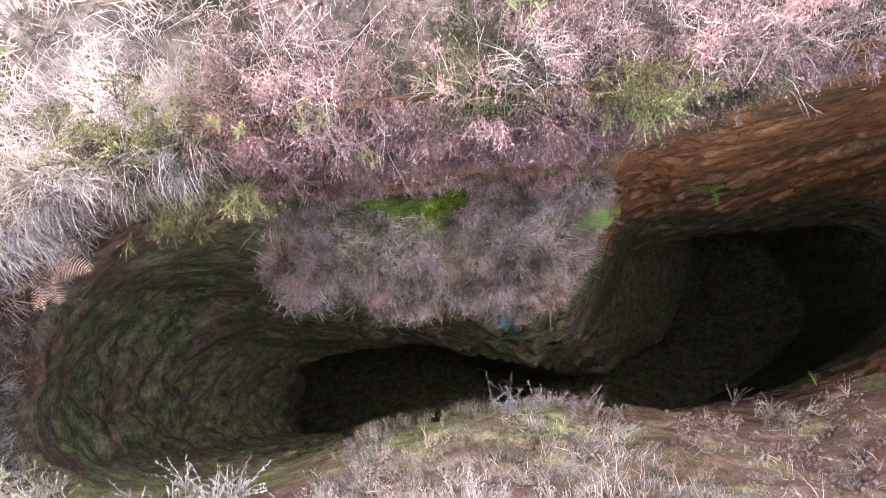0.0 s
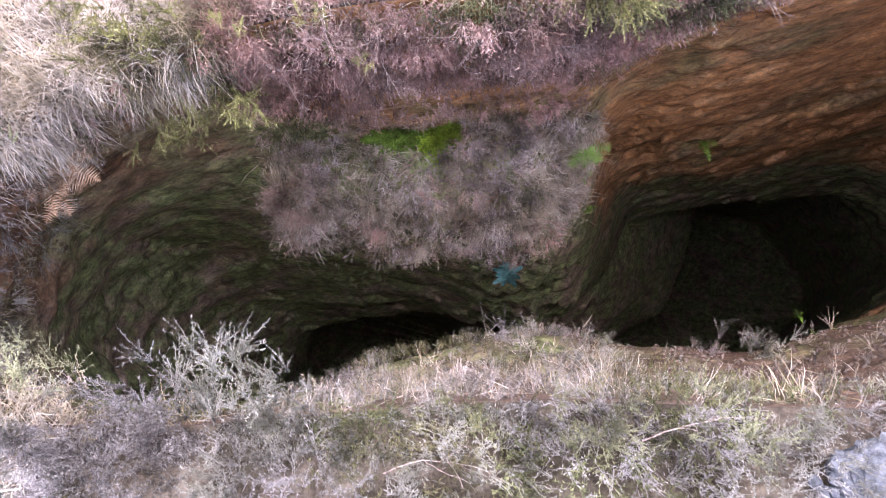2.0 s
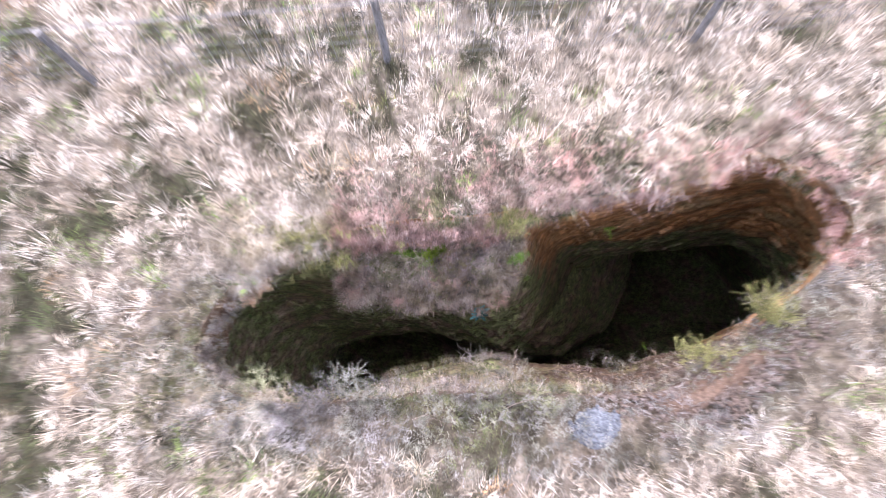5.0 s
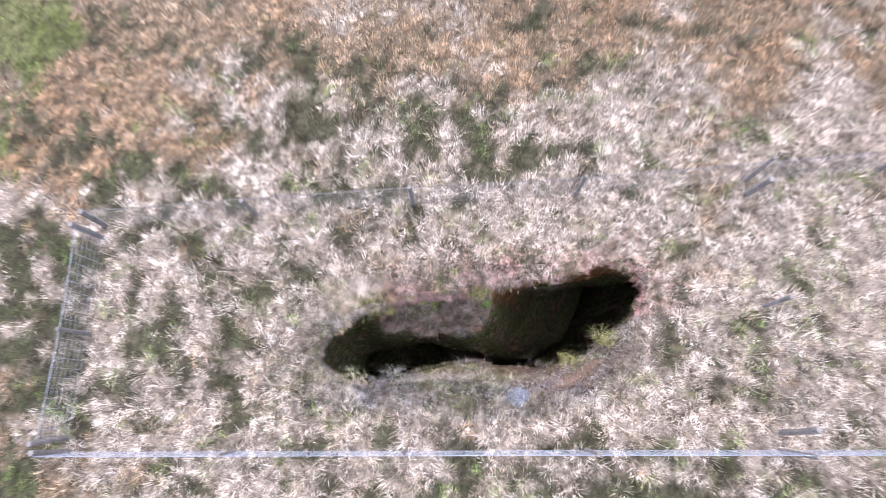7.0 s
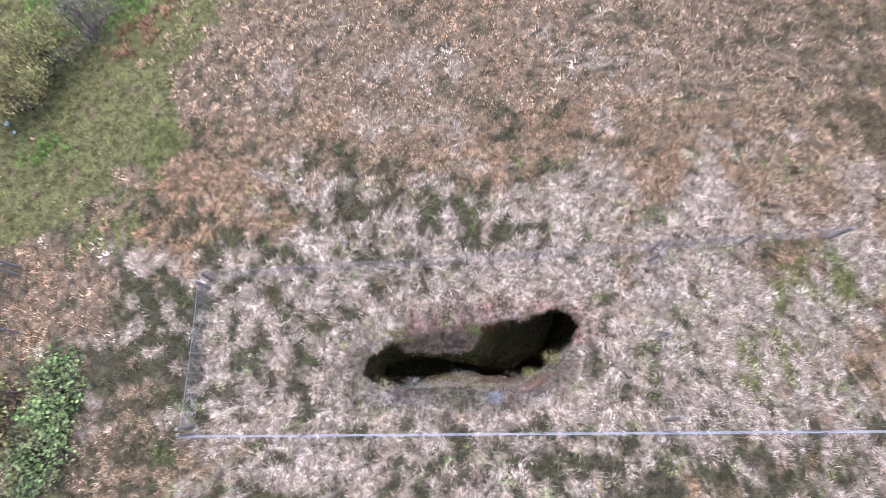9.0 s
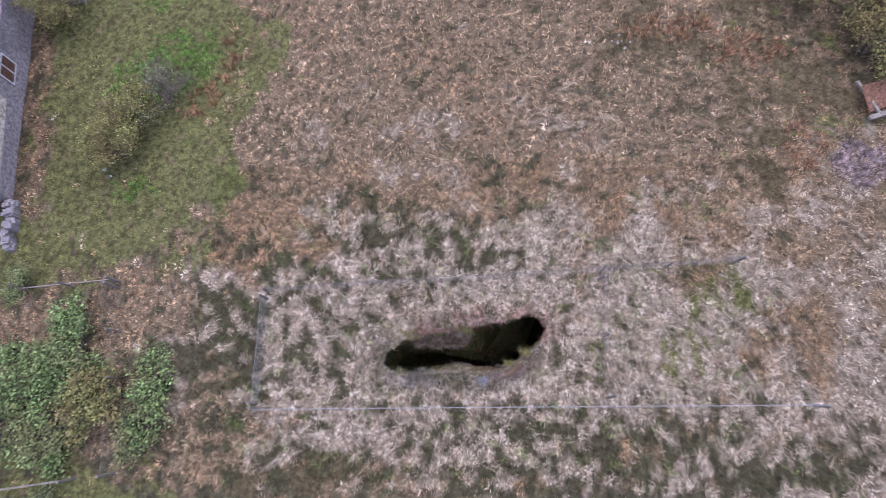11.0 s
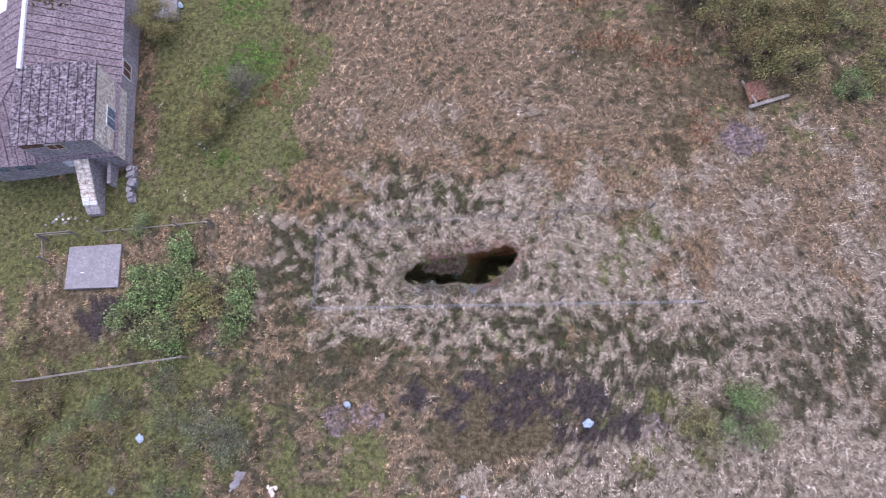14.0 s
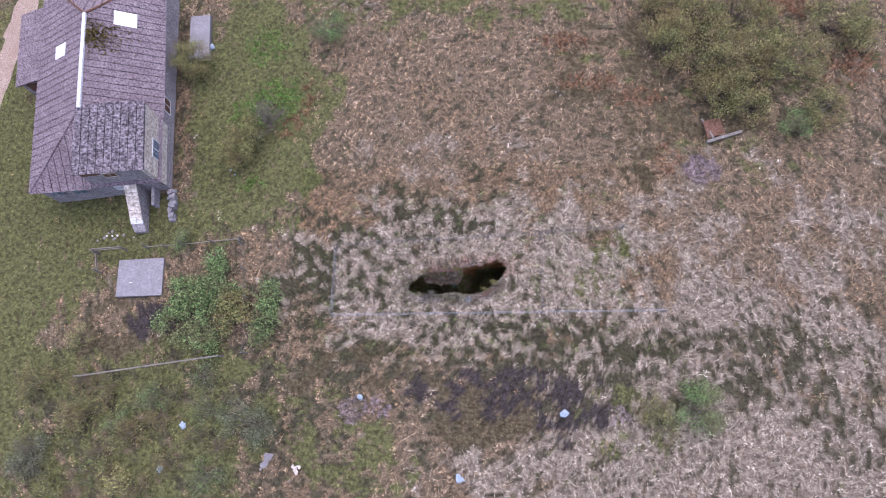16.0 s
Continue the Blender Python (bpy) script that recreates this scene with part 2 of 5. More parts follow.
def pit(u, d):
    """A point of the pit's wall, d metres below its lip."""
    a = ring(LIP, u)
    z = gz(a.x, a.y) - 0.1 - d
    level = -z
    p = at_level(u, level - d, level)
    north = smooth(-.1, .35, a.y)
    # a shelf of turf and heather stands out of the north wall, undercut at its foot
    mid = north * smooth(-1.72, -1.38, a.x + 0.12 * wave(0, z, 2.6, 8)) * (1 - smooth(0.14, 0.46, a.x + 0.10 * wave(0, z, 2.4, 6)))
    ragged = 0.10 * wave(a.x, 0, 2.3, 2) + 0.06 * wave(a.x, 0, 6.0, 4)
    foot = 2.72 + 1.6 * ragged + 0.32 * smooth(-1.35, -.85, a.x) + 0.25 * smooth(0.1, 0.5, a.x)
    starts = 1.95 + 0.10 * smooth(-.3, .3, a.x)
    out_by = 0.27 * smooth(starts, starts + 0.34, level) + 0.05 * smooth(2.3, 2.9, level)
    p.y -= mid * out_by * (1 - smooth(foot - 0.10, foot + 0.24, level)) * (1 + 1.2 * ragged)
    # the rock band west of the shelf has a crack with a lip over it
    west = north * (1 - smooth(-1.75, -1.3, a.x))
    p.y += west * 0.10 * smooth(3.75, 3.95, level + 0.35 * (a.x + 2.0)) * (1 - smooth(4.1, 5.0, level))
    # the south bank swells to an edge and breaks off below it
    bank = (1 - north) * smooth(-1.6, -.9, a.x) * (1 - smooth(2.0, 2.8, a.x))
    p.y += bank * (0.13 + 0.05 * wave(a.x, 0, 1.7, 12)) * smooth(1.5, 2.5, level) * (1 - smooth(2.65, 3.3, level))
    q = Vector((p.x, p.y, z))
    s = 0.14 * noise.noise(q * Vector((0.8, 0.8, 1.1))) + 0.13 * noise.noise(q * 2.3) + 0.06 * noise.noise(q * 6.0)
    bed = Vector((0.55 * q.x, 0.55 * q.y, 2.6 * (q.z + 0.30 * q.x)))
    s += 0.09 * noise.noise(bed) + 0.035 * noise.noise(bed * 2.7) + 0.02 * noise.noise(bed * Vector((7.0, 7.0, 5.5)))
    cells = noise.voronoi(q * Vector((1.3, 1.3, 1.9)) + Vector((0.3 * noise.noise(q * 1.5), 0, 0)))[0]
    s -= 0.16 * min(0.7, cells[1] - cells[0]) - 0.05
    small = noise.voronoi(q * 3.7)[0]
    s -= 0.12 * min(0.6, small[1] - small[0]) - 0.03
    tiny = noise.voronoi(q * Vector((5.0, 6.0, 8.0)))[0]
    s += 0.03 * noise.noise(q * Vector((7.0, 7.0, 11.0))) - 0.045 * (min(0.5, tiny[1] - tiny[0]) - 0.2)
    out = (a - Vector((0.2, 0.0))).normalized()
    p += out * s * smooth(0.0, 0.5, d) * (0.5 + 0.5 * smooth(2.6, 3.6, level)) * (1 - 0.45 * mid * (1 - smooth(3.2, 3.8, level)))
    return Vector((p.x, p.y, z + 0.1))


def linked(name, verts, faces, mat, parent=None, smooth_faces=True):
    me = bpy.data.meshes.new(name)
    me.from_pydata([tuple(v) for v in verts], [], faces)
    if smooth_faces:
        me.polygons.foreach_set("use_smooth", [True] * len(me.polygons))
    me.materials.append(mat)
    ob = new(name, me)
    ob.parent = parent
    return ob


def build_ground():
    """One sheet from the pit's lip to the horizon."""
    n = 360
    rings = [0.0, .06, .14, .24, .36, .5, .66, .85, 1.1, 1.35] + [1.6 + 0.2 * k for k in range(152)] + [33, 36, 40, 46, 55, 70, 95, 140, 220, 400, 800, 1500]
    verts, faces = [], []
    for k, r in enumerate(rings):
        for i in range(n):
            a = ring(LIP, i / n)
            ang = 2 * math.pi * (0.5 - i / n)
            w = smooth(0, 12, r)
            c = Vector((0.1, -.05))
            out = ((a - c).normalized() * (1 - w) + Vector((math.cos(ang), math.sin(ang))) * w).normalized()
            p = a * (1 - 0.999 * smooth(0, 30, r)) + out * r
            z = gz(p.x, p.y)
            if r < 0.9:
                z -= 0.10 * (1 - r / 0.9) ** 2 * smooth(0, 1, 1 - r) + 0.0
                z += 0.06 * wave(p.x, p.y, 3.0, 5) * smooth(0, .2, r)
            verts.append((p.x, p.y, z))
    for k in range(len(rings) - 1):
        for i in range(n):
            j = (i + 1) % n
            faces.append((k * n + i, (k + 1) * n + i, (k + 1) * n + j, k * n + j))
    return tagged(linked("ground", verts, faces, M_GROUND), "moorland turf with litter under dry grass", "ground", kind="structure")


def build_pit():
    n = 560
    depths = [0.036 * k for k in range(190)] + [6.85 + 0.1 * k for k in range(20)] + [8.9 + 0.5 * k for k in range(11)]
    verts, faces = [], []
    for d in depths:
        for i in range(n):
            p = pit(i / n, d)
            verts.append((p.x, p.y, p.z - 0.10 if d < 0.01 else p.z - 0.10))
    for k in range(len(depths) - 1):
        for i in range(n):
            j = (i + 1) % n
            faces.append((k * n + i, k * n + j, (k + 1) * n + j, (k + 1) * n + i))
    last = (len(depths) - 1) * n
    verts.append((0.9, 0.2, -14.6))
    c = len(verts) - 1
    for i in range(n):
        faces.append((last + i, last + (i + 1) % n, c))
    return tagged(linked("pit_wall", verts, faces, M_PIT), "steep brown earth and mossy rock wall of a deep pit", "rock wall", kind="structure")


ground = build_ground()
pit_wall = build_pit()

# ---- builders for plants and parts ----
rng = np.random.default_rng(11)


def big_mesh(name, verts, tris, mat, smooth_faces=False):
    """A mesh from arrays of corners and triangles."""
    me = bpy.data.meshes.new(name)
    verts, tris = np.asarray(verts, np.float32), np.asarray(tris, np.int32)
    me.vertices.add(len(verts))
    me.vertices.foreach_set("co", verts.ravel())
    me.loops.add(tris.size)
    me.loops.foreach_set("vertex_index", tris.ravel())
    me.polygons.add(len(tris))
    me.polygons.foreach_set("loop_start", np.arange(0, tris.size, 3, dtype=np.int32))
    me.polygons.foreach_set("loop_total", np.full(len(tris), 3, np.int32))
    if smooth_faces:
        me.polygons.foreach_set("use_smooth", np.ones(len(tris), bool))
    me.materials.append(mat)
    me.update(calc_edges=True)
    return me


def stuff(name, verts, tris, mat, label, category):
    return tagged(new(name, big_mesh(name, verts, tris, mat)), label, category, kind="stuff")


def joined(pieces):
    """Several (verts, tris) as one."""
    vs, ts, n = [], [], 0
    for v, t in pieces:
        vs.append(v)
        ts.append(t + n)
        n += len(v)
    return np.concatenate(vs), np.concatenate(ts)


def blades(base, az, lean, length, width, bend=0.5, segments=1):
    """Grass blades: base points, heading, lean from upright (radians), length and width, each an array."""
    n = len(base)
    side = np.stack([-np.sin(az), np.cos(az), np.zeros(n)], 1) * (width / 2)[:, None]
    rows = []
    p = base.copy()
    a = lean.copy()
    for k in range(segments):
        taper = 1 - 0.35 * k / max(1, segments)
        rows += [p - side * taper, p + side * taper]
        step = length / segments
        d = np.stack([np.cos(az) * np.sin(a), np.sin(az) * np.sin(a), np.cos(a)], 1)
        p = p + d * step[:, None]
        a = a + bend
    rows.append(p)
    m = 2 * segments + 1
    verts = np.stack(rows, 1).reshape(-1, 3)
    t = []
    for k in range(segments - 1):
        t += [(2 * k, 2 * k + 1, 2 * k + 3), (2 * k, 2 * k + 3, 2 * k + 2)]
    t.append((2 * segments - 2, 2 * segments - 1, 2 * segments))
    tris = (np.array(t)[None] + (np.arange(n) * m)[:, None, None]).reshape(-1, 3)
    return verts, tris


def tussocks(centres, count, radius, length, width, spread=0.9, segments=1, bend=0.5, upright=0.15, limp=0.0):
    """Tufts of blades that lean outwards. centres: x, y, z, size. limp: how far they all lean one way."""
    c = np.repeat(centres, count, 0)
    n = len(c)
    az = rng.uniform(0, 2 * np.pi, n)
    r = np.sqrt(rng.uniform(0, 1, n)) * radius * c[:, 3]
    lean = upright + spread * (r / (radius * c[:, 3] + 1e-6)) * rng.uniform(0.5, 1.2, n) + limp
    base = c[:, :3] + np.stack([np.cos(az) * r * 0.7, np.sin(az) * r * 0.7, np.full(n, -0.02)], 1)
    az = az + rng.normal(0, 0.5, n)
    ln = length * c[:, 3] * rng.uniform(0.5, 1.15, n)
    return blades(base, az, lean, ln, width * rng.uniform(0.6, 1.3, n), bend, segments)


def placed(template, pos, heading, size, spin=None):
    """Copies of a template (verts, tris; it grows along z) at places, each growing along its heading."""
    tv, tt = template
    n = len(pos)
    z = heading / np.linalg.norm(heading, axis=1)[:, None]
    ref = np.where(np.abs(z[:, 2:3]) > 0.9, np.array([[1.0, 0, 0]]), np.array([[0, 0, 1.0]]))
    x = np.cross(ref, z)
    x /= np.linalg.norm(x, axis=1)[:, None]
    y = np.cross(z, x)
    a = rng.uniform(0, 2 * np.pi, n) if spin is None else spin
    ca, sa = np.cos(a)[:, None], np.sin(a)[:, None]
    x, y = x * ca + y * sa, y * ca - x * sa
    v = pos[:, None] + size[:, None, None] * (tv[None, :, :1] * x[:, None] + tv[None, :, 1:2] * y[:, None] + tv[None, :, 2:] * z[:, None])
    t = tt[None] + (np.arange(n) * len(tv))[:, None, None]
    return v.reshape(-1, 3), t.reshape(-1, 3)


def sprig(stems, needles, needle, thin, open_angle, seed, leafy=1.0):
    """A tuft of woody shoots set with short needles or tiny leaves; about 1 high."""
    r = np.random.default_rng(seed)
    vs, ts = [], []

    def add(pts, tri):
        n = len(vs)
        vs.extend(pts)
        ts.extend([(a + n, b + n, c + n) for a, b, c in tri])

    for s in range(stems):
        az, lean, ln = r.uniform(0, 6.283), r.uniform(0.05, open_angle), r.uniform(0.55, 1.0)
        p = np.zeros(3)
        a = lean * 0.6
        for k in range(3):
            d = np.array([math.cos(az) * math.sin(a), math.sin(az) * math.sin(a), math.cos(a)])
            q = p + d * ln / 3
            w = np.array([-math.sin(az), math.cos(az), 0]) * thin * (1 - 0.2 * k)
            add([p - w, p + w, q], [(0, 1, 2)])
            for _ in range(needles):
                f = r.uniform(0, 1)
                if k == 0 and f < 0.5 and leafy >= 1:
                    continue
                o = p + (q - p) * f
                e = r.normal(0, 1, 3)
                e /= np.linalg.norm(e)
                e = e * 0.8 + d * 0.8
                e /= np.linalg.norm(e)
                b = np.cross(e, r.normal(0, 1, 3))
                b /= np.linalg.norm(b)
                L = needle * r.uniform(0.6, 1.3)
                add([o - b * L * 0.16 * leafy, o + b * L * 0.16 * leafy, o + e * L], [(0, 1, 2)])
            p = q
            a += r.uniform(-0.1, 0.45)
            az += r.normal(0, 0.3)
    return np.array(vs), np.array(ts)


def part(name, bm, mat, parent=None, label="", smooth_faces=False):
    """A bmesh as one mesh object under a thing or part."""
    me = bpy.data.meshes.new(name)
    bm.to_mesh(me)
    bm.free()
    if smooth_faces:
        me.polygons.foreach_set("use_smooth", [True] * len(me.polygons))
    me.materials.append(mat)
    ob = new(name, me)
    ob.parent = parent
    return tagged(ob, label)


def box_into(bm, lo, hi, m=None, jitter=0.0, bevel=0.0):
    r = bmesh.ops.create_cube(bm, size=1.0)
    vs = r["verts"]
    for v in vs:
        v.co = Vector([lo[k] + (v.co[k] + 0.5) * (hi[k] - lo[k]) + random.uniform(-jitter, jitter) for k in range(3)])
    if bevel:
        es = list({e for v in vs for e in v.link_edges})
        g = bmesh.ops.bevel(bm, geom=es, offset=bevel, segments=1, affect="EDGES")
        vs = g["verts"]
    if m is not None:
        bmesh.ops.transform(bm, matrix=m, verts=list(vs))
    return vs


def box(lo, hi, m=None, jitter=0.0, bevel=0.0):
    bm = bmesh.new()
    box_into(bm, lo, hi, m, jitter, bevel)
    return bm


def tube_into(bm, points, radii, sides=5):
    """A bent rod through the points."""
    rows = []
    for i, p in enumerate(points):
        d = (points[min(i + 1, len(points) - 1)] - points[max(i - 1, 0)]).normalized()
        x = d.cross(Vector((0.31, 0.2, 0.93))).normalized()
        y = d.cross(x)
        rows.append([bm.verts.new(p + (x * math.cos(a) + y * math.sin(a)) * radii[i]) for a in [2 * math.pi * k / sides for k in range(sides)]])
    for a, b in zip(rows, rows[1:]):
        for k in range(sides):
            bm.faces.new((a[k], a[(k + 1) % sides], b[(k + 1) % sides], b[k]))
    bm.faces.new(list(reversed(rows[0])))
    bm.faces.new(rows[-1])


def empty(name, m, label, category, group=""):
    ob = new(name)
    ob.matrix_world = m
    return tagged(ob, label, category, group)


# ---- plant colours ----
M_STRAW = strand_material("dry_straw", [(0.0, (0.18, 0.135, 0.085)), (0.3, (0.43, 0.345, 0.255)), (0.7, (0.65, 0.55, 0.44)), (1.0, (0.86, 0.78, 0.67))], (0.40, 0.31, 0.215), 1.9)
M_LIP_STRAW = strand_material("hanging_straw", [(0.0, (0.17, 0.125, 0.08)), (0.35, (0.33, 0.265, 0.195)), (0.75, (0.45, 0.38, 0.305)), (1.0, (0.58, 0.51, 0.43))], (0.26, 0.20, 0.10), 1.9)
M_TAN = strand_material("tan_grass", [(0.0, (0.115, 0.075, 0.038)), (0.4, (0.33, 0.223, 0.125)), (0.75, (0.485, 0.35, 0.215)), (1.0, (0.66, 0.515, 0.355))], (0.33, 0.19, 0.09), 0.16)
M_BROWN = strand_material("brown_heath", [(0.0, (0.045, 0.034, 0.016)), (0.5, (0.12, 0.088, 0.043)), (1.0, (0.22, 0.17, 0.09))], (0.095, 0.09, 0.04), 0.9)
M_PEAT = strand_material("peat_heather", [(0.0, (0.022, 0.017, 0.012)), (0.6, (0.058, 0.044, 0.032)), (1.0, (0.135, 0.105, 0.08))], (0.055, 0.046, 0.025), 1.2)
M_GREEN = strand_material("green_grass", [(0.0, (0.065, 0.075, 0.016)), (0.5, (0.145, 0.15, 0.04)), (1.0, (0.27, 0.24, 0.085))], (0.10, 0.14, 0.028), 0.3)
M_DARK = strand_material("dark_heather", [(0.0, (0.025, 0.022, 0.012)), (0.5, (0.06, 0.055, 0.027)), (0.85, (0.11, 0.10, 0.05)), (1.0, (0.19, 0.15, 0.10))], (0.07, 0.088, 0.028), 0.9)
M_PURPLE = strand_material("dead_heather", [(0.0, (0.16, 0.098, 0.076)), (0.4, (0.33, 0.212, 0.172)), (0.8, (0.45, 0.315, 0.258)), (1.0, (0.56, 0.43, 0.355))], (0.37, 0.20, 0.155), 1.6)
M_MAUVE = strand_material("grey_heather", [(0.0, (0.11, 0.085, 0.07)), (0.4, (0.25, 0.195, 0.17)), (0.8, (0.36, 0.29, 0.255)), (1.0, (0.48, 0.41, 0.37))], (0.30, 0.245, 0.15), 2.6)
M_PALE = strand_material("pale_heath_shoots", [(0.0, (0.13, 0.112, 0.102)), (0.4, (0.235, 0.207, 0.19)), (0.8, (0.32, 0.288, 0.265)), (1.0, (0.43, 0.395, 0.36))], (0.225, 0.215, 0.15), 2.2)
M_SAGE_SHOOT = strand_material("sage_shoots", [(0.0, (0.13, 0.13, 0.065)), (0.6, (0.26, 0.25, 0.14)), (1.0, (0.38, 0.36, 0.22))])
M_OLIVE = strand_material("olive_heath", [(0.0, (0.045, 0.05, 0.02)), (0.5, (0.11, 0.115, 0.045)), (1.0, (0.21, 0.20, 0.10))], (0.15, 0.12, 0.06), 1.5)
M_GORSE = strand_material("gorse_green", [(0.0, (0.10, 0.10, 0.03)), (0.6, (0.235, 0.215, 0.075)), (1.0, (0.36, 0.32, 0.135))])
M_FERN = strand_material("fern_green", [(0.0, (0.14, 0.28, 0.03)), (1.0, (0.28, 0.46, 0.07))])
# fern green again, with the pit's shade put into the leaf colour
M_FERN_SHADED = strand_material("shaded_fern", [(0.0, (0.05, 0.12, 0.03)), (1.0, (0.10, 0.2, 0.05))])
M_BRACKEN = strand_material("dead_bracken", [(0.0, (0.16, 0.09, 0.05)), (0.6, (0.34, 0.21, 0.12)), (1.0, (0.48, 0.34, 0.22))])
M_MOSS = strand_material("bright_moss", [(0.0, (0.10, 0.16, 0.01)), (0.6, (0.21, 0.29, 0.02)), (1.0, (0.34, 0.42, 0.05))])
M_TEAL = strand_material("blue_green_leaf", [(0.0, (0.10, 0.24, 0.22)), (1.0, (0.22, 0.42, 0.40))])
M_TWIG = two_scale("bleached_twig", (0.22, 0.15, 0.12), (0.44, 0.33, 0.275), (0.58, 0.47, 0.40), 60, 6, 0.8, 0.3, 0.002)
M_LEAF = strand_material("bramble_leaf", [(0.0, (0.034, 0.058, 0.018)), (0.5, (0.105, 0.158, 0.052)), (1.0, (0.215, 0.28, 0.105))], (0.12, 0.105, 0.05), 0.8)
M_LEAF_SAGE = strand_material("sage_leaf", [(0.0, (0.05, 0.055, 0.017)), (0.5, (0.125, 0.128, 0.042)), (1.0, (0.235, 0.22, 0.085))], (0.16, 0.115, 0.05), 0.8)
M_LEAF_DUSK = strand_material("dusky_leaf", [(0.0, (0.04, 0.05, 0.025)), (0.5, (0.10, 0.115, 0.06)), (1.0, (0.21, 0.22, 0.13))], (0.10, 0.09, 0.055), 0.6)
M_BARK = two_scale("bark", (0.06, 0.045, 0.035), (0.14, 0.11, 0.09), (0.22, 0.18, 0.15), 40, 4, 0.9, 0.5, 0.01)

# ---- growth on the pit's banks and lip ----
def wall_spot(u, d):
    p = pit(u, d)
    a = pit((u + 0.004) % 1, d) - p
    b = pit(u, d + 0.06) - p
    nrm = b.cross(a)
    nrm = nrm.normalized() if nrm.length > 1e-9 else Vector((0, 0, 1))
    return p - Vector((0, 0, 0.1)), nrm


def lip_spot(u, r):
    a = ring(LIP, u)
    o = (a - Vector((0.1, -.05))).normalized()
    p = a + o * r
    return Vector((p.x, p.y, gz(p.x, p.y) - 0.10 * (1 - min(r, .9) / 0.9) ** 2))


# moss niche in the north bank, and the bare earth on the south-east bank
def in_niche(x, z):
    return ((x + 0.70) / 0.36) ** 2 + ((z + 1.93) / 0.15) ** 2 < 1


def scatter_banks():
    """Places for each kind of growth: kind -> list of (place, heading, size)."""
    out = {k: [] for k in ("purple", "mauve", "pale", "olive", "straw")}
    r = random.Random(5)
    for _ in range(52000):
        u, d = r.random(), r.random() ** 0.9 * 3.1
        a = ring(LIP, u)
        north = a.y > 0.12
        if north:
            if -1.55 < a.x < 0.38:
                limit = 2.22 + 0.15 * wave(a.x, 0, 4.0) + 0.32 * smooth(-1.35, -.85, a.x) + 0.2 * smooth(.1, .5, a.x)
            elif a.x <= -1.55:
                limit = 0.48 + 0.2 * wave(a.x, 0, 3.0) - 0.22 * smooth(-2.25, -2.05, a.x)
            else:
                limit = 0.38 + 0.25 * wave(a.x, 0, 2.0) + 0.6 * (1 - smooth(0.4, 1.2, a.x))
        elif a.x > 2.2:
            limit = 0.45
        elif a.x < -2.3:
            limit = 1.1
        elif a.x < -1.15:
            limit = 0.3
        else:
            bare = smooth(0.45, 0.9, a.x)
            limit = 2.2 * (1 - bare) + 0.15 * bare
        if not north and 0.6 < a.x < 2.2 and r.random() < 0.22:
            limit = 1.9
        if d > limit * r.uniform(0.86, 1.0):
            continue
        if r.random() > (0.62 if not north else 0.57):
            continue
        p, nrm = wall_spot(u, d)
        if north and in_niche(p.x, p.z):
            continue
        head = nrm * 0.9 + Vector((r.gauss(0, .3), r.gauss(0, .3), r.uniform(-0.25, 0.7)))
        mood = wave(p.x * 1.0, p.z * 1.0, 1.7, 20)
        if north:
            kind = "purple" if mood + r.gauss(0, .12) > -0.3 else "olive"
            if p.z < -1.75 and r.random() < 0.75:
                kind = "mauve"
            if a.x < -2.15:
                kind = "straw" if r.random() < 0.75 else "pale"
            elif a.x < -1.6:
                kind = "straw" if r.random() < 0.55 else ("olive" if r.random() < .5 else "purple")
            elif p.z < -2.1 and r.random() < 0.35:
                kind = "straw" if r.random() < 0.4 else "pale"
        else:
            kind = "pale" if mood + r.gauss(0, .25) > -0.34 else "olive"
            if mood > 0.15 and r.random() < 0.5:
                kind = "mauve"
        if not north and kind == "pale" and r.random() < 0.07:
            kind = "straw"
        # the heather grows in rounded cushions
        near, seat = noise.voronoi(p * 4.2)
        rise = max(0.0, 1 - (near[0] / 0.62) ** 2)
        if abs(p.x + 0.7) < 0.42 and north and -2.2 < p.z < -1.6:
            rise = 0.0
        if kind != "straw":
            p = p + nrm * (0.08 if north else 0.05) * rise
            head = head + (p - seat[0] / 4.2) * 5.0
        out[kind].append((p, head, r.uniform(0.05, 0.105) * (0.8 + 0.5 * rise) * ((1.55 - 0.6 * smooth(0.3, 1.0, d)) if north else 1.1)))
    # the brow of the north bank is matted all over
    for _ in range(2600):
        u, d = r.uniform(0.09, 0.40), r.uniform(0.0, 0.75)
        a = ring(LIP, u)
        if d > 0.75 - 0.35 * smooth(.5, 1.2, a.x) - 0.4 * (1 - smooth(-1.7, -1.4, a.x)):
            continue
        p, nrm = wall_spot(u, d)
        kind = "purple" if wave(p.x, p.z, 1.4, 25) + r.gauss(0, .15) > -0.22 else "olive"
        if a.x < -1.5:
            kind = "straw" if r.random() < 0.3 else "olive"
        out[kind].append((p, nrm + Vector((r.gauss(0, .3), r.gauss(0, .3), r.uniform(-0.2, 0.6))), r.uniform(0.09, 0.16)))
    # the foot of the shelf is overgrown to its edge
    for _ in range(9500):
        u, d = r.uniform(0.12, 0.36), (r.uniform(1.45, 3.0) if r.random() < 0.6 else r.uniform(1.4, 1.95))
        a = ring(LIP, u)
        if not -1.58 < a.x < 0.42 or d > 2.25 + 0.12 * wave(a.x, 0, 4.0) + 0.32 * smooth(-1.35, -.85, a.x) + 0.25 * smooth(.1, .5, a.x):
            continue
        p, nrm = wall_spot(u, d)
        if in_niche(p.x, p.z):
            continue
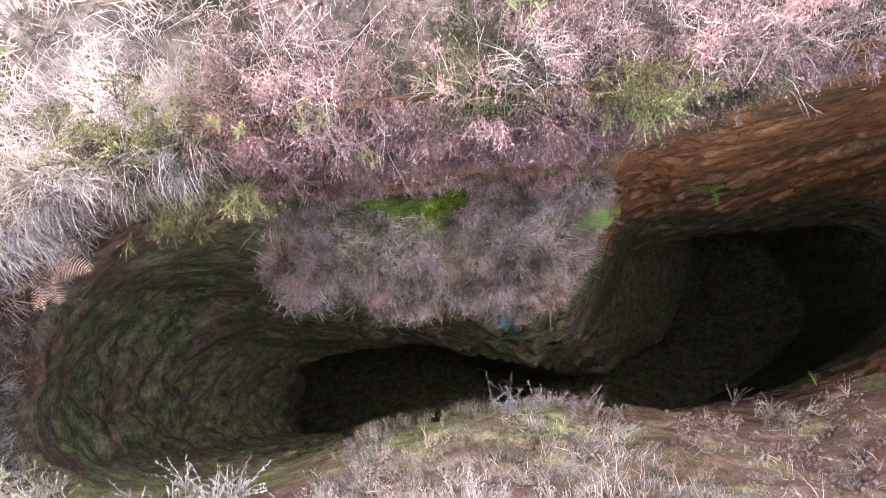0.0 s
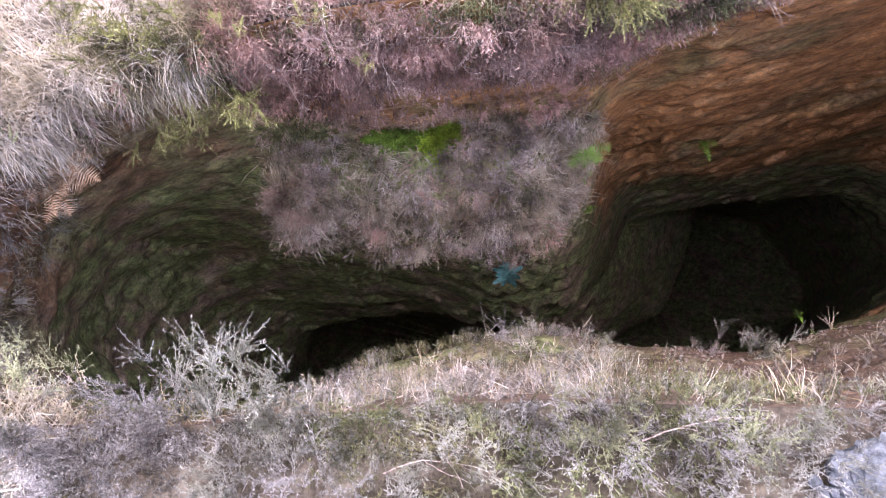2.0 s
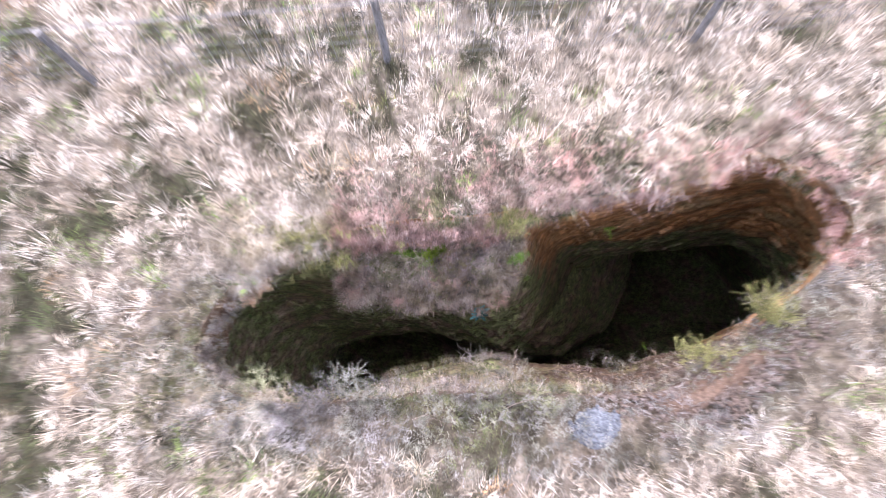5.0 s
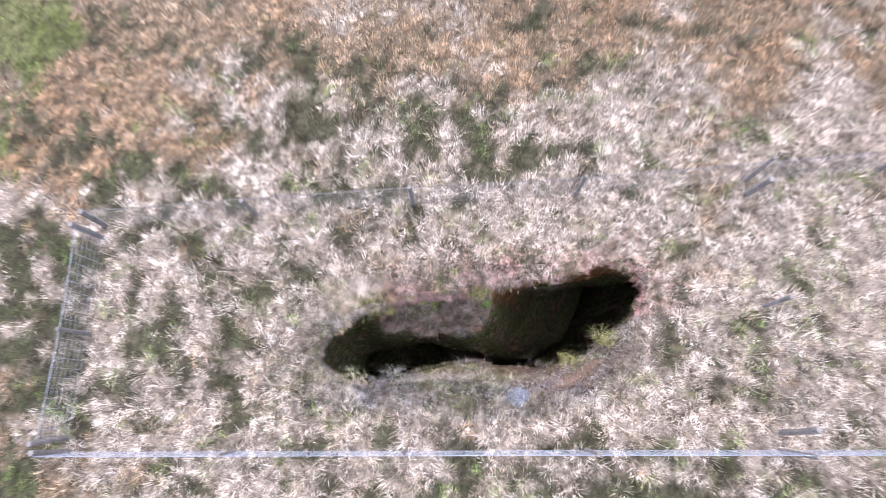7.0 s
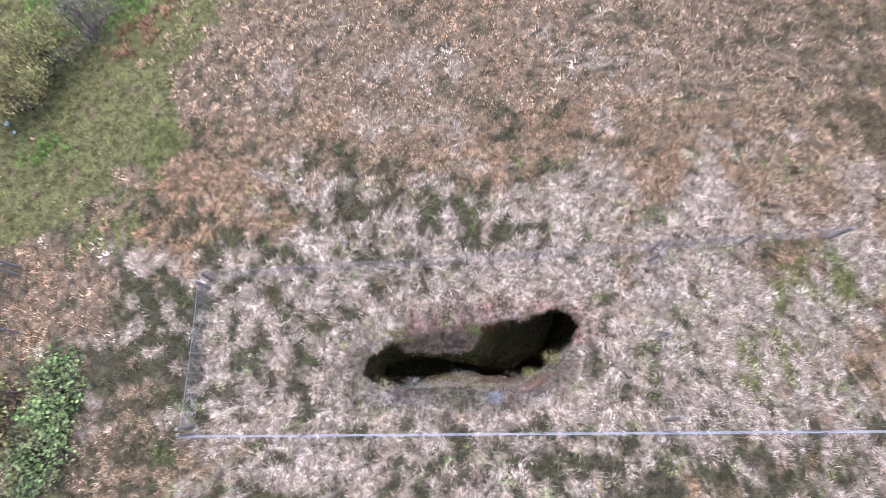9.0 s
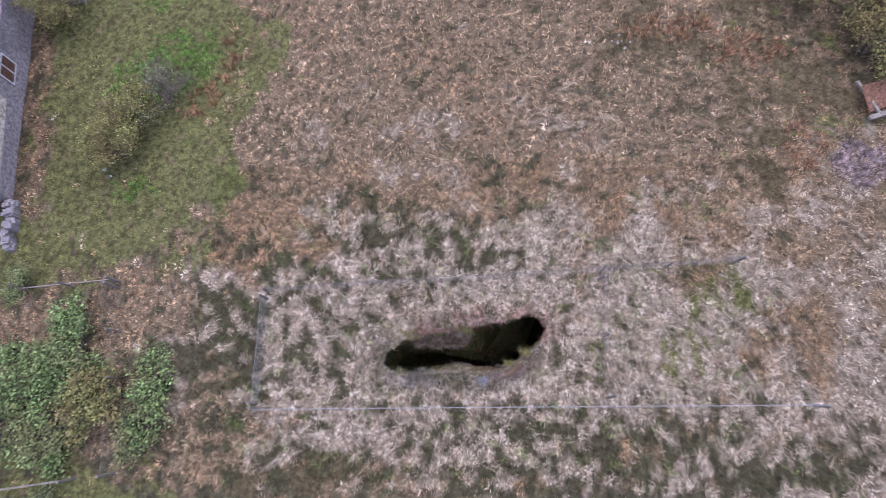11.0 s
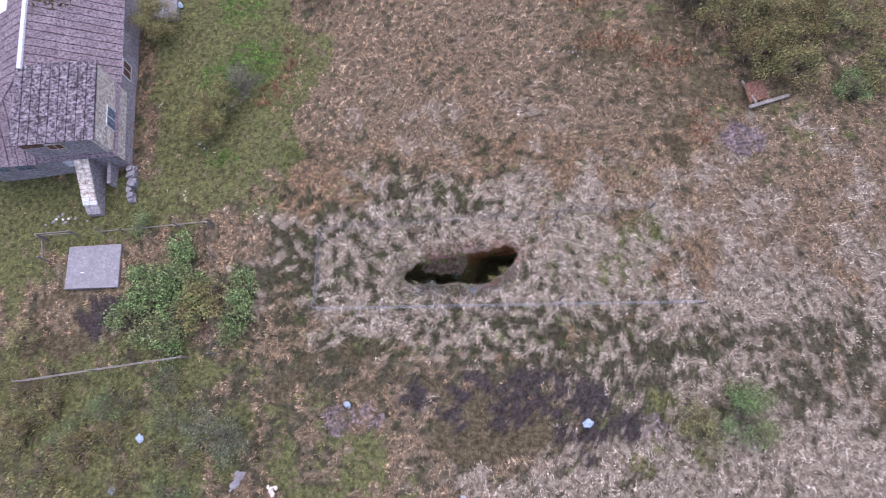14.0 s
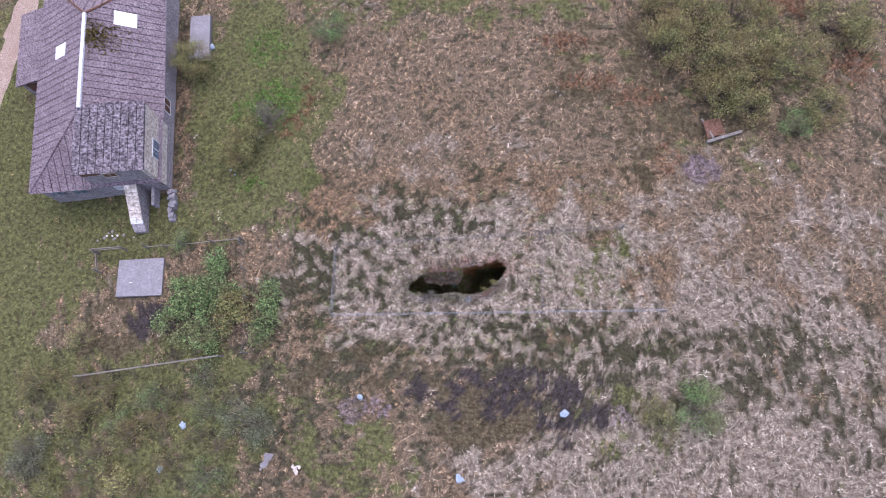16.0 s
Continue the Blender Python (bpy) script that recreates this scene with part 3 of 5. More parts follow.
        mood = wave(p.x, p.z, 3.0, 61) + r.gauss(0, .2)
        kind = "purple" if mood > 0.32 else ("olive" if mood < -0.42 else "mauve")
        if r.random() < (0.16 if p.x > 0.1 or p.x < -1.3 else 0.07):
            kind = "straw"
        near, seat = noise.voronoi(p * 5.0)
        rise = max(0.0, 1 - (near[0] / 0.62) ** 2)
        if near[1] - near[0] < 0.10 and r.random() < 0.6:
            continue
        head = nrm + Vector((r.gauss(0, .35), r.gauss(0, .35), r.uniform(-0.3, 0.5))) + (p - seat[0] / 5.0) * 8.0
        out[kind].append((p + nrm * 0.11 * rise, head, r.uniform(0.08, 0.15) * (0.6 + 0.7 * rise)))
    for k in range(12500):
        u, q = (r.random() if k < 9500 else r.uniform(0.70, 0.90)), r.random() ** 1.5 * 1.05
        if k >= 9500:
            q = r.random() * 0.7
        p = lip_spot(u, q)
        a = ring(LIP, u)
        north = a.y > 0.12
        if not north and a.x > 0.65 and a.x < 1.9 and q < 0.32 and r.random() < 0.7:
            continue
        if r.random() < q * (1.05 if north else 0.75):
            continue
        mood = wave(p.x, p.y, 1.3, 31)
        kind = ("purple" if north else "pale") if mood + r.gauss(0, .2) > -0.32 else "olive"
        if north and p.x < -1.5:
            kind = "olive" if mood < -0.12 else "straw"
        if r.random() < (0.12 if north else 0.04):
            kind = "straw"
        if not north and kind == "pale" and r.random() < 0.05:
            kind = "straw"
        head = Vector((r.gauss(0, .35), r.gauss(0, .35), 1))
        if not north:
            near, seat = noise.voronoi(p * 3.6)
            rise = max(0.0, 1 - (near[0] / 0.62) ** 2)
            p = p + Vector((0, 0, 0.10 * rise))
            head = head + (p - seat[0] / 3.6) * 5.0
            if kind == "straw" and q < 0.6 and p.x > -1.9:
                continue
        out[kind].append((p, head, r.uniform(0.08, 0.17) if north else r.uniform(0.09, 0.15)))
    return out


spots = scatter_banks()
SPRIGS = {
    "purple": ("dead_heather", M_PURPLE, [sprig(6, 5, 0.115, 0.009, 1.0, s, 0.75) for s in (1, 2, 3)], "purple-brown dead heather matting the banks of the pit", "heather"),
    "mauve": ("grey_heather", M_MAUVE, [sprig(6, 5, 0.115, 0.009, 1.0, s, 0.8) for s in (11, 12, 13)], "greyish mauve dead heather over the foot of the bank", "heather"),
    "pale": ("pale_heath", M_PALE, [sprig(6, 5, 0.08, 0.009, 0.9, s, 0.85) for s in (4, 5, 6)], "pale grey-pink heath shoots crowding the lip of the pit", "heath"),
    "olive": ("green_heath", M_OLIVE, [sprig(6, 5, 0.09, 0.010, 0.9, s, 0.95) for s in (7, 8)], "dull olive-green heath growing among dead heather", "heath"),
}
for key, (name, mat, shapes, label, category) in SPRIGS.items():
    pieces = []
    for k, shape in enumerate(shapes):
        mine = spots[key][k::len(shapes)]
        if mine:
            pieces.append(placed(shape, np.array([s[0] for s in mine]), np.array([s[1] for s in mine]), np.array([s[2] for s in mine])))
    stuff(name, *joined(pieces), mat, label, category)

c = np.array([(*s[0], 1.0) for s in spots["straw"]])
h = np.array([s[1] for s in spots["straw"]])
h /= np.linalg.norm(h, axis=1)[:, None]
c = np.repeat(c, 16, 0)
h = np.repeat(h, 16, 0) + rng.normal(0, 0.75, (len(c), 3))
h /= np.linalg.norm(h, axis=1)[:, None]
az = np.arctan2(h[:, 1], h[:, 0])
lean = np.arccos(np.clip(h[:, 2], -1, 1))
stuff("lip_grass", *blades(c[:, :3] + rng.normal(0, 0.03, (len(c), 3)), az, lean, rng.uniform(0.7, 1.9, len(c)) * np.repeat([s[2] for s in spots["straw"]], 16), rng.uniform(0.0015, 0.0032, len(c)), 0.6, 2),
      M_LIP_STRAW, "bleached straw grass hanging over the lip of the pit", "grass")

# ---- single plants and stones in and round the pit ----
M_STONE = two_scale("pale_stone", (0.05, 0.051, 0.055), (0.125, 0.128, 0.135), (0.21, 0.213, 0.222), 40, 8, 0.85, 0.4, 0.004)
M_BROWN_STONE = two_scale("brown_stone", (0.06, 0.04, 0.028), (0.135, 0.095, 0.07), (0.23, 0.18, 0.15), 40, 8, 0.85, 0.4, 0.004)


def stone_mesh(name, seed, mat):
    r = random.Random(seed)
    bm = bmesh.new()
    bmesh.ops.create_icosphere(bm, subdivisions=1, radius=1.0)
    k = Vector((r.uniform(0.7, 1.2), r.uniform(0.6, 1.0), r.uniform(0.35, 0.6)))
    for v in bm.verts:
        v.co = Vector((v.co.x * k.x, v.co.y * k.y, v.co.z * k.z)) * r.uniform(0.75, 1.15)
    me = bpy.data.meshes.new(name)
    bm.to_mesh(me)
    bm.free()
    me.materials.append(mat)
    return me


def on_lip(x, y):
    return Vector((x, y, gz(x, y) - 0.06))


def pit_hit(x, z, north=True):
    """The point of the pit's north or south wall at x and height z."""
    best = None
    for k in range(360):
        u = k / 360
        if (ring(LIP, u).y > 0.12) != north:
            continue
        p = pit(u, max(0.0, gz(*ring(LIP, u)) - 0.1 - z)) - Vector((0, 0, 0.1))
        e = abs(p.x - x) + abs(p.z - z)
        if best is None or e < best[0]:
            best = (e, p, u)
    return best[1], best[2]


def frond(length, pairs, width, droop, seed, lobes=2):
    """A fern frond along y, rising and drooping; leaflets taper to the tip."""
    r = random.Random(seed)
    vs, ts = [], []

    def tri(a, b, c):
        n = len(vs)
        vs.extend([a, b, c])
        ts.append((n, n + 1, n + 2))

    def spine(f):
        return Vector((0, length * f * math.cos(droop * f), length * (0.45 * f - droop * 0.5 * f * f)))
    for k in range(pairs):
        f = (k + 1) / (pairs + 1)
        p, q = spine(f), spine(f + 1 / (pairs + 1))
        tri(p + Vector((-0.004, 0, 0)) * length * 2, p + Vector((0.004, 0, 0)) * length * 2, q)
        w = width * math.sin(math.pi * (0.12 + 0.88 * f) ** 0.8) * r.uniform(0.85, 1.1)
        for s in (-1, 1):
            tip = p + Vector((s * w, 0.25 * w, -0.1 * w))
            half = (q - p) * 0.28
            tri(p - half, p + half, tip)
    return np.array([tuple(v) for v in vs]), np.array(ts)


def fern(place, fronds, size, mat, out, label, flare=0.9, pairs=15):
    ob = empty("fern", Matrix.Translation(place), label, "fern", "ferns in the pit")
    for k in range(fronds):
        v, t = frond(size * random.uniform(0.75, 1.1), pairs, size * 0.2, random.uniform(0.5, 1.1), 50 + k)
        f = new("frond", big_mesh("frond", v, t, mat))
        f.parent = ob
        base = math.atan2(out[1], out[0]) - math.pi / 2
        f.matrix_basis = pose(0, 0, 0, random.uniform(-25, 25), 0, math.degrees(base) + (k - (fronds - 1) / 2) * 70 * flare / max(1, fronds / 2) + random.uniform(-10, 10))
    return ob


fern(Vector((0.46, 0.74, -2.16)), 5, 0.3, M_FERN, (0.3, -1), "bright green fern with lobed fronds at the bank's edge")
fern(Vector((0.48, 0.74, -2.48)), 4, 0.22, M_FERN, (0.5, -1), "bright green fern with lobed fronds at the bank's edge")
fern(Vector((0.72, 0.66, -3.22)), 5, 0.14, M_FERN, (0.3, -1), "small green fern rooted in the shaded wall")
for x, z, size in ((-2.38, -1.08, .34), (-2.5, -1.2, .3), (-2.3, -1.0, .28), (-2.55, -1.1, .3)):
    p, _u = pit_hit(x, z)
    fern(Vector((p.x + .02, p.y - 0.05, z)), 3, size, M_BRACKEN, (0.5, -1), "withered tan bracken fronds hanging over the pit's lip")
p, _u = pit_hit(2.12, -3.9)
fern(p, 3, 0.26, M_FERN, (0.1, -1), "green fern hanging from the shaded earth wall")
p, _u = pit_hit(-3.3, -3.65)
fern(p, 3, 0.35, M_FERN_SHADED, (0.4, -1), "fern in the damp rock of the pit, leaf colour darkened as shade")


def rosette(place, leaves, size, mat, head, name, label):
    ob = empty(name, Matrix.Translation(place) @ Vector((0, 0, 1)).rotation_difference(Vector(head)).to_matrix().to_4x4(), label, "plant")
    for k in range(leaves):
        a = k * 2.4
        f = 0.55 + 0.45 * (k / leaves)
        bm = bmesh.new()
        L, W = size * f, size * 0.13
        rows = [(0.0, 0.35, 0.0), (0.35, 0.9, 0.12), (0.7, 1.0, 0.14), (0.9, 0.6, 0.06), (1.0, 0.05, -0.02)]
        vs = [[bm.verts.new((s * W * w, L * y, L * z * 0.6 - abs(s) * -0.004)) for s in (-1, 0, 1)] for y, w, z in rows]
        for r0, r1 in zip(vs, vs[1:]):
            for c0 in (0, 1):
                bm.faces.new((r0[c0], r0[c0 + 1], r1[c0 + 1], r1[c0]))
        lf = part("leaf", bm, mat, ob, smooth_faces=True)
        lf.matrix_basis = pose(0, 0, 0.004 * k, 28 - 22 * f, 0, math.degrees(a))
    return ob


p, _u = pit_hit(0.12, -4.3)
rosette(Vector((0.14, p.y - 0.15, -4.36)), 15, 0.2, M_TEAL, (0.05, -0.55, 0.8), "rosette_plant", "blue-green leafy rosette growing from the pit wall")

# moss in its niche: a soft mound with thousands of shoots
def moss_cushion(cx, cz, w, h, n):
    vs, ts = [], []
    pos, head = [], []
    r = random.Random(3)
    for _ in range(n):
        x, z = cx + r.uniform(-w, w), cz + r.uniform(-h, h)
        if ((x - cx) / w) ** 2 + ((z - cz) / h) ** 2 > 1.1 + 0.5 * wave(x, z, 9.0) - r.random() * 0.6:
            continue
        pos.append((x, z))
    return pos


for cx, cz, w, h, n, mat, label in ((-0.54, -1.97, 0.15, 0.15, 1700, M_MOSS, "bright yellow-green moss cushion in a niche of the bank"),
                                    (-0.84, -1.92, 0.20, 0.13, 1500, strand_material("green_moss", [(0.0, (0.05, 0.085, 0.01)), (1.0, (0.15, 0.22, 0.03))]), "green moss cushion beside the brighter moss")):
    spotsm = moss_cushion(cx, cz, w, h, n)
    pp, hh = [], []
    cache = {}
    for x, z in spotsm:
        key = (round(x, 2), round(z, 2))
        if key not in cache:
            cache[key] = pit_hit(x, z)[0]
        q = cache[key]
        pp.append((x, q.y - 0.02, z))
        hh.append((random.gauss(0, .3), -0.6 + random.gauss(0, .2), 0.9))
    v, t = placed(sprig(3, 3, 0.45, 0.03, 1.1, 21, 1.6), np.array(pp), np.array(hh), rng.uniform(0.018, 0.035, len(pp)))
    tagged(new("moss_cushion", big_mesh("moss_cushion", v, t, mat)), label, "moss", "moss in the niche")


def dead_branch(start, heading, length, seed, thick=0.006, forks=5):
    """A bare bleached branch with forks."""
    r = random.Random(seed)
    bm = bmesh.new()

    def run(p, d, ln, th, level):
        pts, rad = [p.copy()], [th]
        n = 6
        for k in range(n):
            d = (d + Vector((r.gauss(0, .16), r.gauss(0, .16), r.gauss(0, .14) - 0.03))).normalized()
            p = p + d * ln / n
            pts.append(p.copy())
            rad.append(th * (1 - 0.75 * (k + 1) / n))
            if level < 2 and k and r.random() < forks / (n + level * 3):
                e = (d + Vector((r.gauss(0, .7), r.gauss(0, .7), r.gauss(0, .5)))).normalized()
                run(p.copy(), e, ln * r.uniform(0.3, 0.6), th * 0.6, level + 1)
        tube_into(bm, pts, rad, 4)
    run(Vector(start), Vector(heading).normalized(), length, thick, 0)
    return tagged(part("dead_branch", bm, M_TWIG), "bare bleached dead branch lying on the heather bank", "branch", "dead branches round the pit")


BRANCHES = [((-1.1, .95, -.2), (.5, -.5, -.5), .75), ((-.75, .9, -.25), (-.6, -.5, -.6), .7), ((-1.5, .8, -.3), (.9, -.2, -.3), .6), ((-.3, .8, -.5), (.6, -.2, -.5), .35), ((-.05, .75, -.9), (.8, -.2, .1), .3),
            ((.95, .95, -.15), (.9, -.3, -.25), .6), ((1.25, 1.0, -.1), (.7, -.35, -.5), .55), ((1.5, 1.1, -.1), (-.5, -.6, -.2), .5), ((1.0, .9, -.2), (.5, -.3, -.9), .5),
            ((-2.3, .3, -.5), (.6, -.6, -.7), .4), ((-2.5, .15, -.6), (.4, -.5, -.9), .4), ((-2.1, .35, -.7), (.3, -.5, -.9), .35), ((-.2, .1, -2.5), (.5, -.4, -.6), .25),
            ((-.7, -1.15, -.35), (.5, .3, .3), .35), ((-.45, -1.2, -.4), (-.2, .5, .5), .3), ((.1, -1.05, -.3), (.4, .3, .5), .3), ((2.45, -.35, -.25), (-.7, .5, .6), .5),
            ((-1.1, -1.25, -.3), (.2, -.8, .3), .5), ((.3, -1.5, -.3), (-.3, -.5, .2), .5)]
for k, (a, d, ln) in enumerate(BRANCHES):
    if a[1] > 0 and a[2] > -2:
        a = (a[0], a[1] - 0.06, a[2] + 0.06)
    dead_branch(a, d, ln * (0.6 if a[1] > 0 else 0.8), 100 + k, 0.0022 + 0.0012 * (k % 4 == 0), 4)
tw = random.Random(8)
for k in range(34):
    x = tw.uniform(-1.5, -.1) if k < 26 else tw.uniform(0.7, 2.2)
    u0 = 0.208 + 0.0926 * (x + 0.8) if k < 26 else 0.3625 + 0.07 * (x - 0.7)
    pt, nn = wall_spot(u0 % 1, tw.uniform(0.0, 0.45 if k < 26 else 0.2))
    dead_branch(pt + nn * tw.uniform(0.03, 0.09), (tw.gauss(0, .8), tw.gauss(-.2, .3), tw.gauss(-.2, .5)), tw.uniform(.15, .36), 900 + k, tw.uniform(0.0013, 0.0024), 4)


def bushlet(name, place, head, count, size, mat, seed, label, category, group="", reach=0.1, leafy=0.9):
    """A small bush of a few dozen shoots as one plant."""
    r = np.random.default_rng(seed)
    pos = np.array(place) + r.normal(0, reach, (count, 3)) * np.array([1, 0.6, 0.5])
    h = np.array(head) + r.normal(0, 0.45, (count, 3))
    ob = empty(name, Matrix.Translation(place), label, category, group)
    shapes_ = [big_mesh("shoot", *sprig(9, 15, 0.062, 0.009, 0.8, seed + 7 * k, leafy), mat) for k in range(2)]
    for k in range(count):
        s = new("shoot", shapes_[k % 2])
        s.parent = ob
        q = Vector((0, 0, 1)).rotation_difference(Vector(h[k]).normalized()).to_matrix().to_4x4()
        s.matrix_basis = Matrix.Translation(Vector(pos[k]) - Vector(place)) @ q @ pose(0, 0, 0, 0, 0, k * 77) @ Matrix.Scale(size * r.uniform(0.6, 1.2), 4)
    return ob


GORSE = [((.20, .64, -.36), (.2, -.7, .5), 34, .19, .09), ((-1.52, .40, -.86), (.3, -.9, .1), 30, .17, .08), ((-1.80, .33, -.95), (-.1, -.9, .0), 18, .14, .07), ((-1.75, .52, -.42), (0, -.5, .8), 34, .17, .14),
         ((-.86, .46, -.62), (.1, -.8, .5), 6, .08, .03), ((-1.02, .52, -.36), (.1, -.8, .5), 7, .09, .04), ((-1.40, .52, -.40), (.1, -.8, .5), 7, .09, .05)]
for k, (pl, hd, n, sz, rc) in enumerate(GORSE):
    bushlet("gorse_bush", pl, hd, n, sz, M_GORSE, 200 + k, "young yellow-green gorse bush on the heather bank", "gorse", "gorse on the bank", rc)
PALE_SHRUB = "pale grey-leaved shrub leaning over the pit's lip"
SHRUBS = [((-1.30, -.86, -.42), (0, .5, .9), 26, .17, M_PALE, PALE_SHRUB), ((-1.55, -.98, -.5), (0, .4, .9), 24, .16, M_PALE, PALE_SHRUB), ((-1.08, -.93, -.45), (0, .4, .9), 18, .13, M_PALE, PALE_SHRUB),
          ((-1.85, -.98, -.52), (0, .4, .9), 22, .14, M_MAUVE, "purple-grey heather clump on the pit's lip"), ((-2.08, -.85, -.6), (.1, .4, .9), 24, .16, M_SAGE_SHOOT, "pale green shrub on the pit's lip"),
          ((-.10, -.50, -2.55), (0, .2, .9), 4, .34, M_PALE, "tall pale twiggy plant standing from the pit's wall"), ((1.6, -.66, -2.42), (0, .4, .9), 18, .18, M_PALE, "twiggy shrub rooted in the earth bank"),
          ((1.95, -.62, -2.45), (0, .4, .9), 16, .15, M_MAUVE, "purple heather tuft rooted in the earth bank"), ((1.2, -.66, -2.36), (0, .4, .9), 14, .13, M_MAUVE, "purple heather tuft rooted in the earth bank"),
          ((2.33, -.45, -2.8), (0, .4, .9), 4, .1, M_FERN, "fresh green tuft on the earth bank"), ((1.8, -.62, -.33), (-.3, .5, .8), 22, .2, M_GORSE, "spiky gorse sprig on the pit's lip"),
          ((2.3, -.3, -.1), (-.3, .5, .8), 30, .24, M_GORSE, "gorse clump on the pit's eastern lip"), ((.42, -1.0, -.33), (0, .2, 1), 16, .13, M_SAGE_SHOOT, "fresh green shoots on the lip"),
          ((-.38, -1.06, -.36), (0, .1, 1), 18, .09, M_OLIVE, "low dark green shrub on the lip"), ((.02, -1.02, -.36), (0, .1, 1), 44, .10, M_SAGE_SHOOT, "yellow-green cushion plant on the lip")]
for k, (pl, hd, n, sz, mat, label) in enumerate(SHRUBS):
    bushlet("shrub", pl, hd, n, sz, mat, 300 + k, label, "shrub", "shrubs round the pit", 0.1)

# grey rubble heap, and loose stones on the bare earth
heap = empty("rubble_heap", Matrix.Translation(on_lip(0.86, -1.22)), "small heap of broken bluish-grey stone on the ground", "rubble")
bm = bmesh.new()
bmesh.ops.create_icosphere(bm, subdivisions=3, radius=1.0)
for v in bm.verts:
    k = 1 + 0.45 * wave(v.co.x, v.co.y, 1.6, 70)
    v.co = Vector((v.co.x * 0.23 * k, v.co.y * 0.16 * k, v.co.z * 0.105 + 0.02 * wave(v.co.x, v.co.y, 9.0, 71)))
part("mound", bm, M_STONE, heap, smooth_faces=True)
shapes = [stone_mesh("stone", s, M_STONE) for s in range(6)]
for k in range(230):
    o = new("stone", random.choice(shapes))
    o.parent = heap
    a, q = random.uniform(0, 6.28), random.random() ** 0.6 * 0.21
    s = random.uniform(0.014, 0.036)
    o.matrix_basis = pose(math.cos(a) * q * 1.15, math.sin(a) * q * 0.8, 0.10 * (1 - q / 0.26) + 0.01, random.uniform(-25, 25), random.uniform(-25, 25), random.uniform(0, 360)) @ Matrix.Scale(s, 4)

M_EARTH = two_scale("bare_earth", (0.06, 0.036, 0.022), (0.125, 0.078, 0.05), (0.21, 0.145, 0.105), 35, 3, 0.95, 0.6, 0.01)


def bare_earth_patch():
    """Trodden earth on the south-eastern lip, just above the turf."""
    verts, faces = [], []
    n, m = 44, 22
    for j in range(m):
        for i in range(n):
            u, q = 0.667 + 0.055 * i / (n - 1), -0.05 + 0.34 * j / (m - 1)
            edge = min(i, n - 1 - i, m - 1 - j) / 5
            a = ring(LIP, u)
            o = (a - Vector((0.1, -.05))).normalized()
            p = a + o * max(q, 0)
            z = gz(p.x, p.y) - 0.10 * (1 - min(max(q, 0), .9) / 0.9) ** 2 + 0.03 * min(1, edge) + 0.025 * wave(p.x, p.y, 7.0) - 0.035 * (1 - min(1, edge)) + (0.03 if 0.1 < q else 0)
            verts.append((p.x, p.y, z))
    for j in range(m - 1):
        for i in range(n - 1):
            k = j * n + i
            faces.append((k, k + 1, k + n + 1, k + n))
    return tagged(linked("bare_earth", verts, faces, M_EARTH), "patch of bare reddish-brown earth on the pit's lip", "soil", kind="structure")


bare_earth_patch()
gravel = [stone_mesh("gravel", 40 + s, M_BROWN_STONE) for s in range(5)]
pieces = []
for k in range(5):
    me = gravel[k]
    co = np.empty(len(me.vertices) * 3, np.float32)
    me.vertices.foreach_get("co", co)
    tri = np.array([tuple(pl.vertices) for pl in me.polygons])
    pos = []
    while len(pos) < 420:
        if random.random() < 0.6:
            u, q = random.uniform(0.65, 0.735), random.uniform(-0.02, 0.5)
            pt = lip_spot(u, max(0, q))
            pos.append((pt.x, pt.y, pt.z + 0.03))
        else:
            pt, nn = wall_spot(random.uniform(0.65, 0.735), random.random() * 2.4)
            pos.append(tuple(pt))
    pos = np.array(pos)
    pieces.append(placed((co.reshape(-1, 3), tri), pos, np.tile([[0, 0, 1.0]], (len(pos), 1)), rng.uniform(0.006, 0.032, len(pos))))
stuff("gravel", *joined(pieces), M_BROWN_STONE, "loose brown stones on the bare earth bank", "gravel")
for me in gravel:
    bpy.data.meshes.remove(me)

# ---- the moor: grass and heather over the open ground ----
def lattice(x, y, s, seed):
    """Smooth random field over arrays, about 0 to 1, with bumps 1/s metres across."""
    x, y = x * s, y * s
    xi, yi = np.floor(x).astype(np.int64), np.floor(y).astype(np.int64)
    fx, fy = x - xi, y - yi
    fx, fy = fx * fx * (3 - 2 * fx), fy * fy * (3 - 2 * fy)

    def h(a, b):
        v = (a * 374761393 + b * 668265263 + seed * 974634777) & 0x7fffffff
        v = ((v ^ (v >> 13)) * 1274126177) & 0x7fffffff
        return ((v ^ (v >> 16)) & 0xffff) / 65535.0
    return (h(xi, yi) * (1 - fx) + h(xi + 1, yi) * fx) * (1 - fy) + (h(xi, yi + 1) * (1 - fx) + h(xi + 1, yi + 1) * fx) * fy


def field(x, y, s, seed):
    return 0.6 * lattice(x, y, s, seed) + 0.3 * lattice(x, y, s * 2.1, seed + 1) + 0.1 * lattice(x, y, s * 4.3, seed + 2)


def blob(x, y, cx, cy, rx, ry, soft=0.5):
    d = np.hypot((x - cx) / rx, (y - cy) / ry) + 0.7 * (field(x, y, 0.45, 77) - 0.5)
    return np.clip((1 + soft / 2 - d) / soft, 0, 1)


HOUSE = Matrix.Translation((-18.05, 6.05, 0)) @ pose(0, 0, 0, 0, 0, 5.5)


